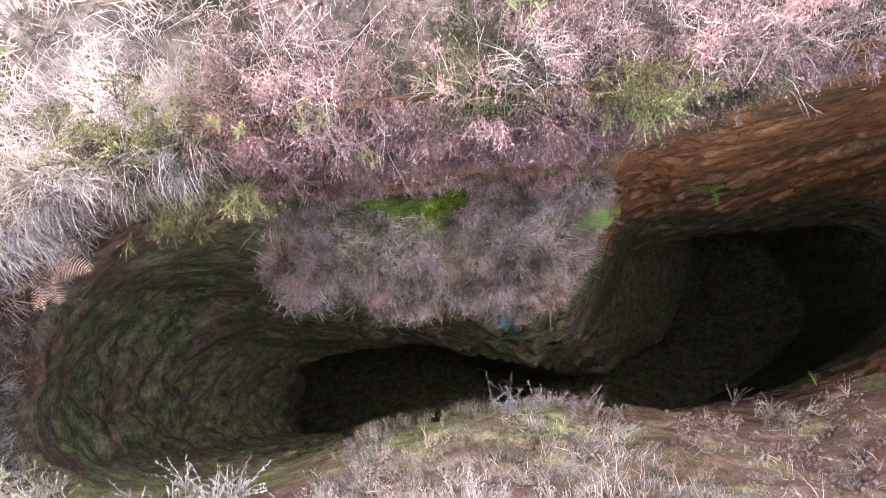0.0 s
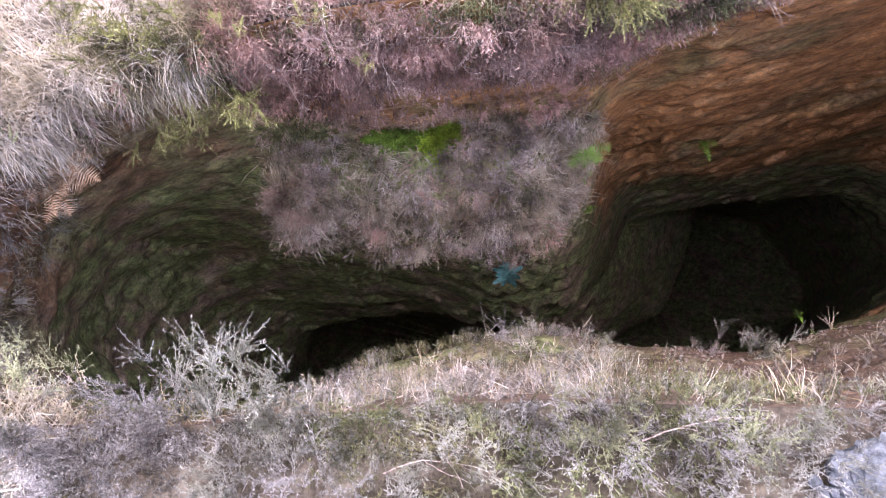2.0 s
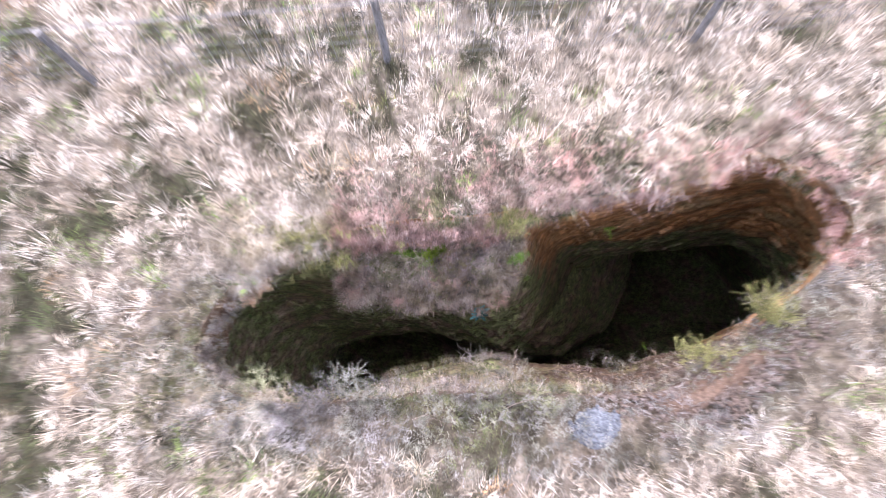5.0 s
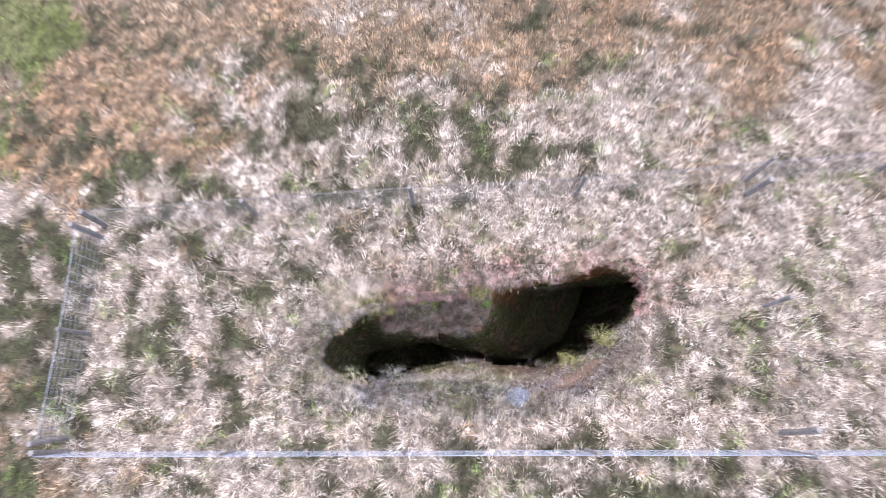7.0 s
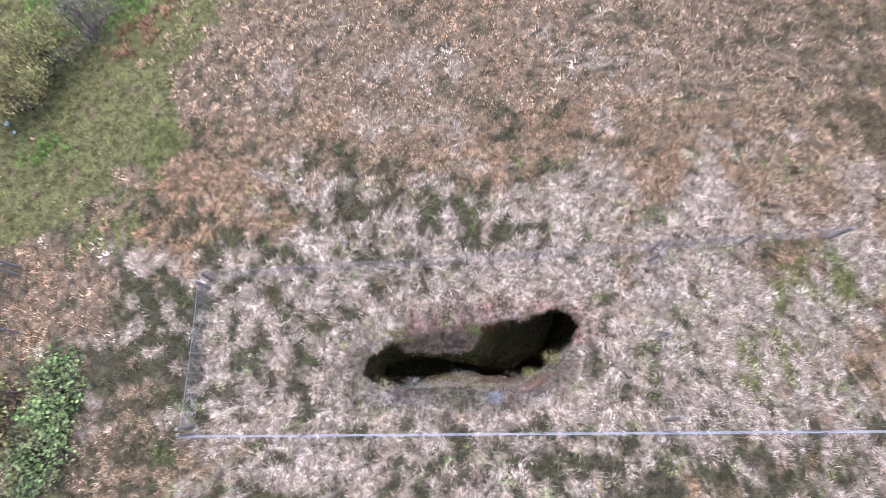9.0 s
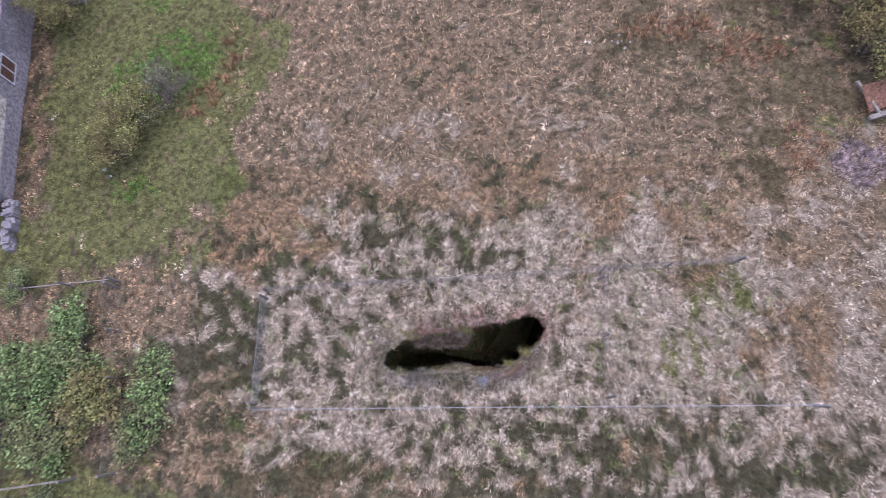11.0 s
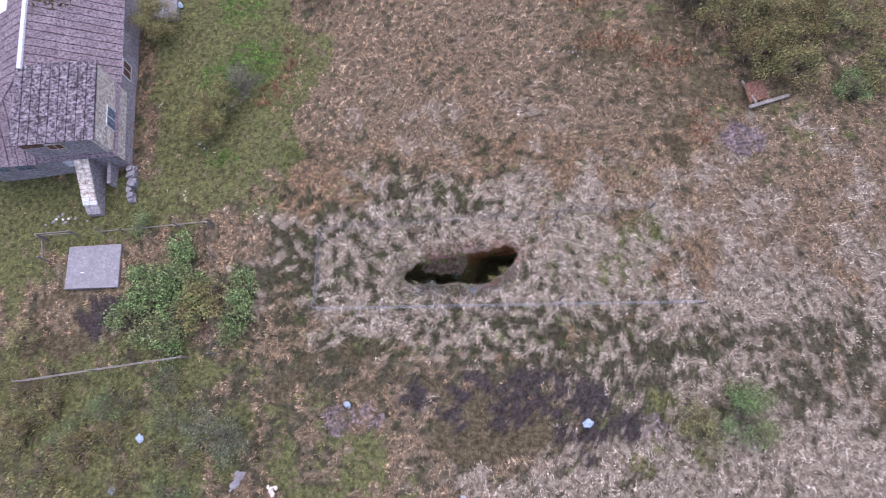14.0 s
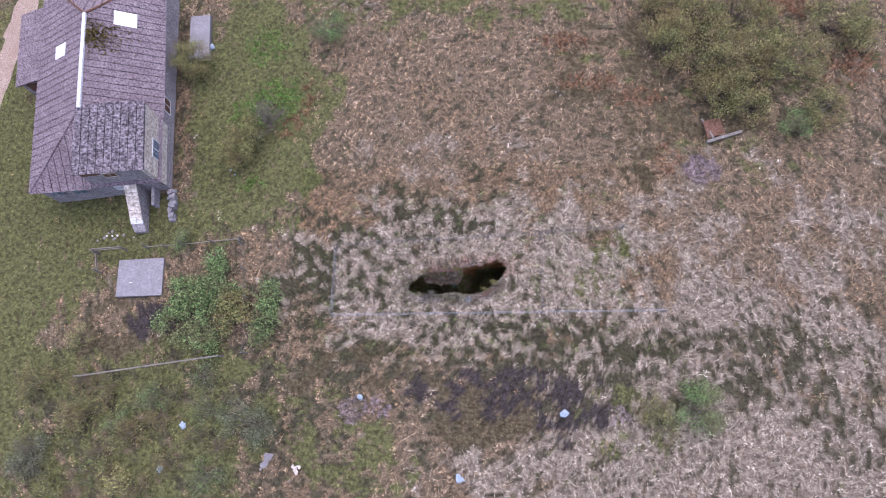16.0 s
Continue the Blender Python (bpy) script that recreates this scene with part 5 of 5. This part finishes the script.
def roof_plane(name, origin, along, up, length, slope, cut, width, course, mat, skip=None, label=""):
    """One slope: a deck with its sheets laid in courses, each lapping the one below."""
    origin, along, up = Vector(origin), Vector(along).normalized(), Vector(up).normalized()
    nrm = along.cross(up)
    if nrm.z < 0:
        nrm = -nrm
    lines = [(1, -cut / slope, 0), (-1, -cut / slope, length)] if cut else []
    bm = bmesh.new()
    poly = clipped([(0, 0), (length, 0), (length, slope), (0, slope)], lines)
    lo = [bm.verts.new(origin + along * s + up * t_ - nrm * 0.10) for s, t_ in poly]
    hi = [bm.verts.new(origin + along * s + up * t_ - nrm * 0.02) for s, t_ in poly]
    bm.faces.new(hi)
    bm.faces.new(list(reversed(lo)))
    for k in range(len(poly)):
        bm.faces.new((lo[k - 1], lo[k], hi[k], hi[k - 1]))
    bmesh.ops.recalc_face_normals(bm, faces=bm.faces)
    deck = part(name, bm, mat, house, label)
    for j in range(math.ceil(slope / course)):
        for i in range(math.ceil(length / width)):
            s0, t0 = i * width, j * course
            quad = [(s0 + .022, t0 - 0.06), (s0 + width - .022, t0 - 0.06), (s0 + width - .022, min(slope, t0 + course)), (s0 + .022, min(slope, t0 + course))]
            quad = clipped(quad, lines + [(-1, 0, length)])
            if len(quad) < 3:
                continue
            cs, ct = sum(q[0] for q in quad) / len(quad), sum(q[1] for q in quad) / len(quad)
            c = origin + along * cs + up * ct
            if skip and skip(c):
                continue
            bm = bmesh.new()
            tilt = random.uniform(-0.012, 0.012)
            g = random.uniform(0, 0.012)
            hgt = lambda q: 0.05 - 0.036 * (q[1] - t0) / course + tilt * (q[0] - cs) / width + g
            a = [bm.verts.new(origin + along * q[0] + up * q[1] + nrm * hgt(q)) for q in quad]
            b = [bm.verts.new(v.co - nrm * 0.03) for v in a]
            bm.faces.new(a)
            for k in range(len(a)):
                bm.faces.new((b[k - 1], b[k], a[k], a[k - 1]))
            bmesh.ops.recalc_face_normals(bm, faces=bm.faces)
            part("roof_sheet", bm, mat, deck)
    return deck


cosr, sinr = run_x / SL, rise / SL
in_block = lambda c: c.x > -3.95 and c.y < 4.12
roof_plane("roof", (EAVE, -EAVE, ZE), (0, 1, 0), (-cosr, 0, sinr), LY + 2 * EAVE, SL, HIP, 0.47, 1.56, M_SHEET, in_block, "grey sheeted roof slope")
roof_plane("roof", (LX - EAVE, -EAVE, ZE), (0, 1, 0), (cosr, 0, sinr), LY + 2 * EAVE, SL, HIP, 0.47, 1.56, M_SHEET, in_block, "grey sheeted roof slope")
SH = math.hypot(HIP, rise)
W2 = -LX + 2 * EAVE
roof_plane("roof", (LX - EAVE, -EAVE, ZE), (1, 0, 0), (0, HIP / SH, rise / SH), W2, SH, W2 / 2, 0.47, 1.56, M_SHEET, in_block, "grey sheeted hip")
roof_plane("roof", (LX - EAVE, LY + EAVE, ZE), (1, 0, 0), (0, -HIP / SH, rise / SH), W2, SH, W2 / 2, 0.47, 1.56, M_SHEET, None, "grey sheeted hip")
# the raised block's own roof, nearly flat
roof_plane("roof", (-4.02, -0.14, 1.88), (1, 0, 0), (0, 1, 0.012), 4.12, 4.36, 0, 0.46, 1.46, M_SHEET_MOSSY, None, "nearly flat lichened sheet roof")


def capping(a, b, mat, label, r=0.09):
    bm = bmesh.new()
    a, b = Vector(a), Vector(b)
    tube_into(bm, [a.lerp(b, k / 6) + Vector((random.gauss(0, .008), random.gauss(0, .008), 0.04)) for k in range(7)], [r] * 7, 6)
    return part("ridge_cap", bm, mat, house, label)


xr = LX / 2
capping((xr, HIP - EAVE, ZR), (xr, LY - HIP + EAVE, ZR), M_WHITE, "white ridge capping", 0.13)
capping((xr, HIP - EAVE, ZR), (LX - EAVE, -EAVE, ZE), M_SHEET, "grey hip capping", 0.07)
capping((xr, LY - HIP + EAVE, ZR), (LX - EAVE, LY + EAVE, ZE), M_RUST, "orange hip tiles", 0.08)
capping((xr, LY - HIP + EAVE, ZR), (EAVE, LY + EAVE, ZE), M_RUST, "orange hip tiles", 0.08)


def on_slope(side, y, f, up=0.05):
    x = EAVE - run_x * f if side > 0 else LX - EAVE + run_x * f
    return Vector((x, y, ZE + rise * f + up))


def skylight(side, y, f, w, h):
    """A white translucent sheet let into the slope."""
    bm = bmesh.new()
    o = on_slope(side, y, f, 0.06)
    u = (on_slope(side, y, f + 0.1) - on_slope(side, y, f)).normalized()
    vs = box_into(bm, (-w / 2, -h / 2, -0.015), (w / 2, h / 2, 0.015))
    m = Matrix((Vector((0, 1, 0)), u, Vector((0, 1, 0)).cross(u))).transposed().to_4x4()
    bmesh.ops.transform(bm, matrix=Matrix.Translation(o) @ m, verts=bm.verts)
    return part("skylight", bm, M_WHITE, house, "white plastic roof light")


skylight(1, 10.5, 0.5, 1.0, 1.3)
skylight(-1, 8.6, 0.5, 0.9, 1.0)
# moss on the roof below the north end of the ridge
n = 700
sp = [on_slope(1, random.gauss(9.0, 0.5), min(0.97, 0.97 - abs(random.gauss(0, 0.2)))) for _ in range(n)]
v, t = placed(sprig(4, 4, 0.4, 0.03, 1.2, 31, 2.0), np.array([tuple(q) for q in sp]), np.tile([[0, 0, 1.0]], (n, 1)), rng.uniform(0.05, 0.12, n))
mo = new("moss", big_mesh("moss", v, t, M_ROOF_MOSS))
mo.parent = house
tagged(mo, "yellow-brown moss along the ridge")


def window(face, along, z, w, h, mat, label, frame_mat=M_WHITE):
    """A window in the east (face 'e') or south ('s') wall: frame and pane."""
    win = new("window")
    win.parent = house
    tagged(win, label)
    e = 0.05
    bm = bmesh.new()
    for lo, hi in (((-w / 2 - e, -h / 2 - e), (w / 2 + e, -h / 2)), ((-w / 2 - e, h / 2), (w / 2 + e, h / 2 + e)), ((-w / 2 - e, -h / 2), (-w / 2, h / 2)), ((w / 2, -h / 2), (w / 2 + e, h / 2)), ((-.02, -h / 2), (.02, h / 2))):
        box_into(bm, (lo[0], -0.05, lo[1]), (hi[0], 0.0, hi[1]))
    part("window_frame", bm, frame_mat, win)
    part("pane", box((-w / 2, -0.03, -h / 2), (w / 2, -0.015, h / 2)), mat, win)
    win.matrix_basis = pose(0.01, along, z, 0, 0, 90) if face == "e" else pose(along, 0.0, z, 0, 0, 0)
    return win


window("e", 1.75, 0.25, 1.1, 0.8, M_GLASS, "window with dull blue panes")
window("e", 5.4, -1.1, 0.9, 0.8, M_RUST, "boarded window with rust-red board")
window("s", -2.2, 1.15, 0.7, 0.5, M_RUST, "small window with rust-brown board", M_CREAM)
window("s", -2.6, -1.0, 0.7, 0.5, M_WHITE, "small white boarded window")
window("s", -6.6, -1.0, 0.8, 0.6, M_GLASS, "small dull window", M_RENDER)
window("s", -5.2, -1.0, 0.8, 0.6, M_GLASS, "small dull window", M_RENDER)
bm = bmesh.new()
box_into(bm, (-3.8, -0.02, 1.2), (-2.7, 0.008, 1.7), None, 0.02)
part("rust_panel", bm, M_RUST, house, "rust-stained panel below the eave")
# flaked light stone on the upper east wall
for k in range(46):
    y, z = random.uniform(0.1, 4.0), random.uniform(0.1, 1.7)
    s = random.uniform(0.06, 0.16)
    part("stone", box((0.0, y, z), (0.018 + random.uniform(0, .01), y + s * 1.4, z + s), None, 0.008), M_CREAM, house)

# sloping masonry buttress at the south wall
bm = bmesh.new()
prof = [(0.0, Z0), (-2.75, Z0), (-2.75, -1.75), (-2.35, -1.35), (0.0, -0.25)]
fl = [bm.verts.new((-2.15, y, z)) for y, z in prof]
fr = [bm.verts.new((-1.4, y, z)) for y, z in prof]
bm.faces.new(fl)
bm.faces.new(list(reversed(fr)))
for k in range(len(prof)):
    bm.faces.new((fl[k - 1], fl[k], fr[k], fr[k - 1]))
bmesh.ops.recalc_face_normals(bm, faces=bm.faces)
bmesh.ops.bevel(bm, geom=list(bm.edges), offset=0.03, segments=1, affect="EDGES")
part("buttress", bm, M_RENDER, house, "sloping masonry buttress with lichened top")
for k in range(24):
    f = (k // 2 + 0.5) / 12
    x = -2.15 + 0.375 * (k % 2)
    y, z = -2.35 * (1 - f), -1.35 + 1.1 * (1 - (1 - f))
    m = Matrix.Translation((x + .19, y, z + 0.02)) @ pose(0, 0, 0, math.degrees(math.atan2(1.1, 2.35)), 0, random.uniform(-3, 3))
    part("coping_stone", box((-.18, -.1, -.03), (.18, .1, .03), m, 0.008), M_WHITE if k < 3 else M_CREAM, house)
wall("wall", (-0.95, -1.2, Z0), (-0.75, 0, -1.3), M_RENDER, "low dark return wall")

# low ruined wall by the house's corner
ruin = empty("ruined_wall", HOUSE @ Matrix.Translation((0.15, -0.2, 0)), "low ruined wall of loose grey stones", "wall")
for k in range(46):
    f = k / 46
    p = Vector((random.uniform(-.12, .14), -2.0 * f, 0))
    w = HOUSE @ (p + Vector((0.15, -0.2, 0)))
    s = random.uniform(0.09, 0.17)
    part("stone", box((p.x - s, p.y - s * .8, gz(w.x, w.y) - 0.05), (p.x + s, p.y + s * .8, gz(w.x, w.y) + random.uniform(0.1, 0.5)), None, 0.035), M_CONCRETE if k % 3 else M_RENDER, ruin)

# lower annex on the west side
annex = empty("annex", HOUSE @ Matrix.Translation((LX - 2.2, 7.9, 0)), "low grey annex with a lean-to sheet roof", "outbuilding")
part("wall", box((0, 0, Z0 - .4), (2.18, 5.0, -1.25), bevel=0.02), M_RENDER, annex)
bm = bmesh.new()
box_into(bm, (-0.2, -0.2, -1.27), (2.18, 5.2, -1.2))
for v in bm.verts:
    v.co.z += (v.co.x + 0.2) * 0.34
rf = part("roof", bm, M_SHEET, annex, "grey sheet lean-to roof")
for j in range(2):
    for i in range(11):
        bm = bmesh.new()
        x0, x1 = -0.25 + j * 1.19, -0.25 + (j + 1) * 1.21
        box_into(bm, (x0, -0.2 + i * 0.49, -1.19), (x1, -0.2 + i * 0.49 + 0.47, -1.165), None, 0.004)
        for v in bm.verts:
            v.co.z += (v.co.x + 0.2) * 0.34 + 0.01 * (1 - j)
        part("roof_sheet", bm, M_SHEET, rf)
part("gable", box((0.3, -0.015, -2.2), (2.0, 0.0, -1.25)), M_RUST, annex, "rust-brown boarded end")

# ---- slabs, track, loose things ----
def slab(name, cx, cy, w, h, th, mat, label, turn=0.0):
    z = max(gz(cx + a * w / 2, cy + b * h / 2) for a in (-1, 1) for b in (-1, 1))
    bm = box((-w / 2, -h / 2, -0.5), (w / 2, h / 2, th), None, 0.03, 0.02)
    ob = part(name, bm, mat)
    ob.matrix_world = pose(cx, cy, z, 0, 0, turn)
    return tagged(ob, label, "slab")


s1 = slab("concrete_slab", -19.2, 0.25, 2.75, 2.3, 0.16, M_CONCRETE, "square grey concrete slab with a small hole", 3)
# no hole is cut: a thin dark plate gives its shade
part("hole_shade_plate", box((-0.62, -0.55, 0.162), (-0.5, -0.45, 0.172)), M_DARK, s1, "small dark plate for the shade in a hole")
part("hole_rim", box((-0.72, -0.5, 0.161), (-0.42, -0.3, 0.166), None, 0.03), M_WHITE, s1, "pale worn patch")
slab("concrete_slab", -17.35, 17.0, 1.35, 3.3, 0.35, M_CONCRETE, "long concrete slab beside the house", 4)

M_TRACK = two_scale("dirt_track", (0.16, 0.11, 0.08), (0.33, 0.24, 0.18), (0.44, 0.34, 0.27), 16, 1.0, 0.95, 0.5, 0.01)
verts, faces = [], []
for k in range(50):
    y = 11 + k * 0.6
    cx = -31.5 + 0.15 * (y - 17)
    for s in range(5):
        x = cx + (s - 2) * 0.45 + 0.15 * wave(s, y, 0.9)
        verts.append((x, y, gz(x, y) + 0.05 - 0.03 * abs(s - 2)))
for k in range(49):
    for s in range(4):
        a = k * 5 + s
        faces.append((a, a + 1, a + 6, a + 5))
tagged(linked("dirt_track", verts, faces, M_TRACK), "bare brown dirt track beside the house", "track", kind="structure")

def crumpled(name, x, y, size, mat, label, category, group, seed, lift=0.0):
    r = random.Random(seed)
    bm = bmesh.new()
    bmesh.ops.create_icosphere(bm, subdivisions=3, radius=size * 0.68)
    for v in bm.verts:
        k = 1 + 0.9 * noise.noise(v.co * (2.0 / size) + Vector((seed, 0, 0))) + 0.35 * noise.noise(v.co * (6.0 / size) + Vector((0, seed, 0)))
        v.co = Vector((v.co.x * k, v.co.y * k * 1.25, v.co.z * 0.55 * k))
    ob = part(name, bm, mat)
    ob.matrix_world = pose(x, y, gz(x, y) + size * 0.3 + lift, 0, 0, r.uniform(0, 360))
    return tagged(ob, label, category, group)


M_BAG = two_scale("pale_blue_plastic", (0.18, 0.23, 0.28), (0.28, 0.34, 0.40), (0.40, 0.45, 0.5), 20, 6, 0.45, 0.3, 0.004, 0.4)
for k, (x, y, s) in enumerate([(5.98, -7.56, .24), (.33, -10.95, .26), (-15.35, -8.41, .2), (-5.24, -6.77, .17), (-16.41, -10.74, .22), (-16.5, 16.4, .22), (-14.2, 7.2, .09), (-13.9, 6.9, .06)]):
    crumpled("plastic_bag", x, y, s, M_BAG, "crumpled pale blue-white plastic bag lying in the heath", "bag", "litter", 500 + k, 0.12)
for k, (dx, dy, s) in enumerate([(0, 0, .16), (.22, .1, .12), (.1, -.2, .12), (-.15, .15, .09)]):
    crumpled("plastic_scrap", -8.7 + dx, -10.64 + dy, s, M_CREAM, "torn white plastic scrap on green grass", "litter", "torn plastic", 520 + k, 0.12)
for k in range(7):
    crumpled("rubbish_scrap", 6.59 + random.gauss(0, .3), 11.94 + random.gauss(0, .14), random.uniform(.04, .08), M_CONCRETE, "pale rubbish scrap lying in tan grass", "litter", "rubbish", 540 + k, 0.15)
for k in range(8):
    crumpled("stone_lump", -10.5 + random.gauss(0, .3), -10.2 + random.gauss(0, .25), random.uniform(.1, .2), M_CONCRETE, "grey stone lump in rough grass", "stone", "grey stones", 560 + k)
for k in range(12):
    crumpled("stone_lump", -21.5 + random.gauss(0, .5), 2.9 + random.gauss(0, .2), random.uniform(.06, .13), M_CONCRETE if k % 4 else M_WHITE, "pale broken stone by the old house", "stone", "broken stones", 580 + k)

beam = part("timber_beam", box((-1.0, -.09, 0), (1.25, .09, .16), None, 0.012, 0.015), M_POST)
beam.matrix_world = pose(16.1, 8.5, gz(16, 8.5) + .12, 0, 0, 18)
tagged(beam, "grey weathered timber beam lying by the scrub", "timber")
sheet = part("rusty_sheet", box((-.6, -.5, 0), (.6, .5, .02), None, 0.03), M_RUST)
sheet.matrix_world = pose(15.6, 9.1, gz(15.6, 9.1) + .32, 14, 8, 20)
tagged(sheet, "rusty brown metal sheet leaning in the grass", "sheet")
bar = part("timber_prop", box((-.05, -.75, 0), (.05, .75, .08), None, 0.01), M_POST)
bar.matrix_world = pose(15.25, 9.0, gz(15.2, 9.0) + .3, 0, 0, 25)
tagged(bar, "short grey timber prop beside the rusty sheet", "timber")

# ---- bushes ----
def bush(x, y, r, h, mat, label, seed, category="bush", leaf=0.07, dense=1500, group="", twiggy=0.3):
    """A bush: forked stems from the ground and a broken crown of single leaves."""
    g = np.random.default_rng(seed)
    rr = random.Random(seed)
    z = gz(x, y)
    ob = empty("bush", Matrix.Translation((x, y, z)), label, category, group)
    bm = bmesh.new()
    tips = []
    for k in range(9 + int(7 * r)):
        a = rr.uniform(0, 6.283)
        reach = r * math.sqrt(rr.random()) * 0.95
        top = Vector((math.cos(a) * reach, math.sin(a) * reach, h * (1 - 0.55 * (reach / r) ** 2) * rr.uniform(0.75, 1.1)))
        mid = Vector((top.x * 0.45, top.y * 0.45, top.z * 0.6)) + Vector((rr.gauss(0, .08), rr.gauss(0, .08), 0))
        b = Vector((rr.gauss(0, r * .08), rr.gauss(0, r * .08), -.1))
        tube_into(bm, [b, mid, top], [0.03, 0.02, 0.006], 4)
        tips += [top, mid.lerp(top, 0.5)]
        for _ in range(int(6 * twiggy * 3)):
            e = mid.lerp(top, rr.random())
            f = e + Vector((rr.gauss(0, .28), rr.gauss(0, .28), rr.uniform(0, .3)))
            tube_into(bm, [e, f], [0.008, 0.003], 3)
    part("stem", bm, M_BARK, ob)
    n = int(dense * r * r)
    tips = np.array([tuple(p) for p in tips])
    c = tips[g.integers(0, len(tips), n)]
    p = c + g.normal(0, 1, (n, 3)) * np.array([0.21, 0.21, 0.15]) * (0.55 + 0.3 * r)
    p[:, 2] = np.maximum(p[:, 2], 0.02)
    d = g.normal(0, 1, (n, 3))
    d[:, 2] = np.abs(d[:, 2]) * 0.5
    d /= np.linalg.norm(d, axis=1)[:, None]
    side = np.cross(d, g.normal(0, 0.4, (n, 3)) + np.array([0, 0, 1.0]))
    side /= np.linalg.norm(side, axis=1)[:, None]
    L = leaf * g.uniform(0.6, 1.3, n)[:, None]
    v = np.stack([p, p + d * L * .5 + side * L * .36, p + d * L, p + d * L * .5 - side * L * .36], 1).reshape(-1, 3)
    i = np.arange(n)[:, None] * 4
    t = np.concatenate([i + np.array([[0, 1, 2]]), i + np.array([[0, 2, 3]])])
    cr = new("crown", big_mesh("crown", v, t, mat))
    cr.parent = ob
    return ob


BUSHES = [
    (13.4, 14.6, 2.2, 2.2, M_LEAF_SAGE), (16.6, 13.7, 2.4, 3.0, M_LEAF_SAGE), (15.6, 11.1, 1.6, 1.6, M_LEAF_SAGE), (17.6, 10.4, 1.5, 1.4, M_LEAF_SAGE), (20.2, 13.2, 2.1, 2.4, M_LEAF_SAGE),
    (17.6, 16.4, 2.3, 2.6, M_LEAF_SAGE), (22.0, 10.0, 1.4, 1.2, M_LEAF_SAGE), (13.8, 17.6, 2.0, 1.6, M_LEAF_SAGE), (23.5, 15.5, 2.2, 1.8, M_LEAF_SAGE), (20.0, 9.0, 1.1, 1.0, M_LEAF)]
for k, (x, y, r, h, mat) in enumerate(BUSHES):
    bush(x, y, r, h, mat, "olive-green willow scrub bush with bare twigs" if mat is M_LEAF_SAGE else "fresh green scrub bush at the thicket's edge", 700 + k, group="scrub thicket", dense=1500, leaf=0.085, twiggy=0.5)
BRAMBLES = [(-15.6, -1.0, 1.5), (-13.9, -.1, 1.4), (-12.9, -2.0, 1.4), (-14.6, -3.0, 1.5), (-16.6, -2.7, 1.1), (-14.2, 1.2, 0.9), (-16.4, -.2, .7)]
for k, (x, y, r) in enumerate(BRAMBLES):
    bush(x, y, r, 0.8 + 0.2 * (k % 3), M_LEAF if k != 2 else M_LEAF_SAGE, "dense green bramble mound inside the old enclosure", 740 + k, "bramble", 0.11, 1200, "brambles")
for k, (x, y, r, h) in enumerate([(-11.2, -2.1, 1.0, .8), (-11.0, -.7, .8, .6), (-11.4, -3.2, .8, .7)]):
    bush(x, y, r, h, M_LEAF, "bright green bramble spreading past the fence", 760 + k, "bramble", 0.11, 1200, "brambles")
bush(-13.7, 7.9, 1.35, 1.5, M_LEAF_SAGE, "pale sage-green bush at the lawn's edge", 770, dense=3200)
bush(-13.3, 9.5, 1.2, 1.5, M_LEAF_SAGE, "pale sage-green bush at the lawn's edge", 771, dense=2600)
bush(-11.9, 10.3, 1.5, 1.5, M_LEAF_DUSK, "twiggy half-bare bush with purple-grey branches", 772, dense=500, twiggy=1.2)
bush(-8.3, 17.0, 1.3, 1.3, M_LEAF, "rounded olive bush in tan grass", 773, dense=1500)
bush(12.8, -7.2, 1.6, 1.5, M_LEAF, "rounded bright green bush on the open moor", 774, dense=2000)
bush(10.9, -7.6, 1.15, 1.2, M_LEAF_SAGE, "grey-green bush beside the brighter one", 775, dense=1600)
bush(-11.5, -8.1, 1.6, 1.4, M_LEAF_DUSK, "dusky blue-green bush in rough ground", 776, dense=1600)
bush(-17.4, 14.9, 1.35, 2.2, M_LEAF_SAGE, "overgrown bush against the house wall", 777, dense=3200)
bush(-16.7, 2.5, .75, .8, M_LEAF, "small green bush by the old fence", 778, dense=1900)
for k, (x, y, r, mat) in enumerate([(-22.3, -3.4, .8, M_GORSE), (-21.5, -8.0, 1.5, M_LEAF_SAGE), (-24.2, -10.3, 1.5, M_LEAF_DUSK), (-18.6, -9.0, 1.2, M_LEAF_SAGE), (-18.8, -11.4, 1.0, M_GORSE), (-24.5, -6.0, 1.4, M_LEAF_SAGE), (-17.0, -6.7, 1.0, M_LEAF), (-20.3, -6.4, .9, M_LEAF_SAGE), (-22.4, -12.5, 1.5, M_LEAF_SAGE)]):
    bush(x, y, r, 0.9, mat, "low yellow-green gorse in scrub" if mat is M_GORSE else "low sprawling scrub bush in rough ground", 780 + k, group="low scrub", dense=1400, twiggy=0.6)
sw = random.Random(61)
for k in range(18):
    x, y = sw.uniform(-25.5, -12.5), sw.uniform(-12.0, -5.6)
    bush(x, y, sw.uniform(0.7, 1.25), sw.uniform(0.35, 0.6), M_LEAF_SAGE if k % 3 else M_LEAF, "low grey-green scrub spreading over rough ground", 820 + k, group="low scrub", dense=1000, twiggy=0.5)
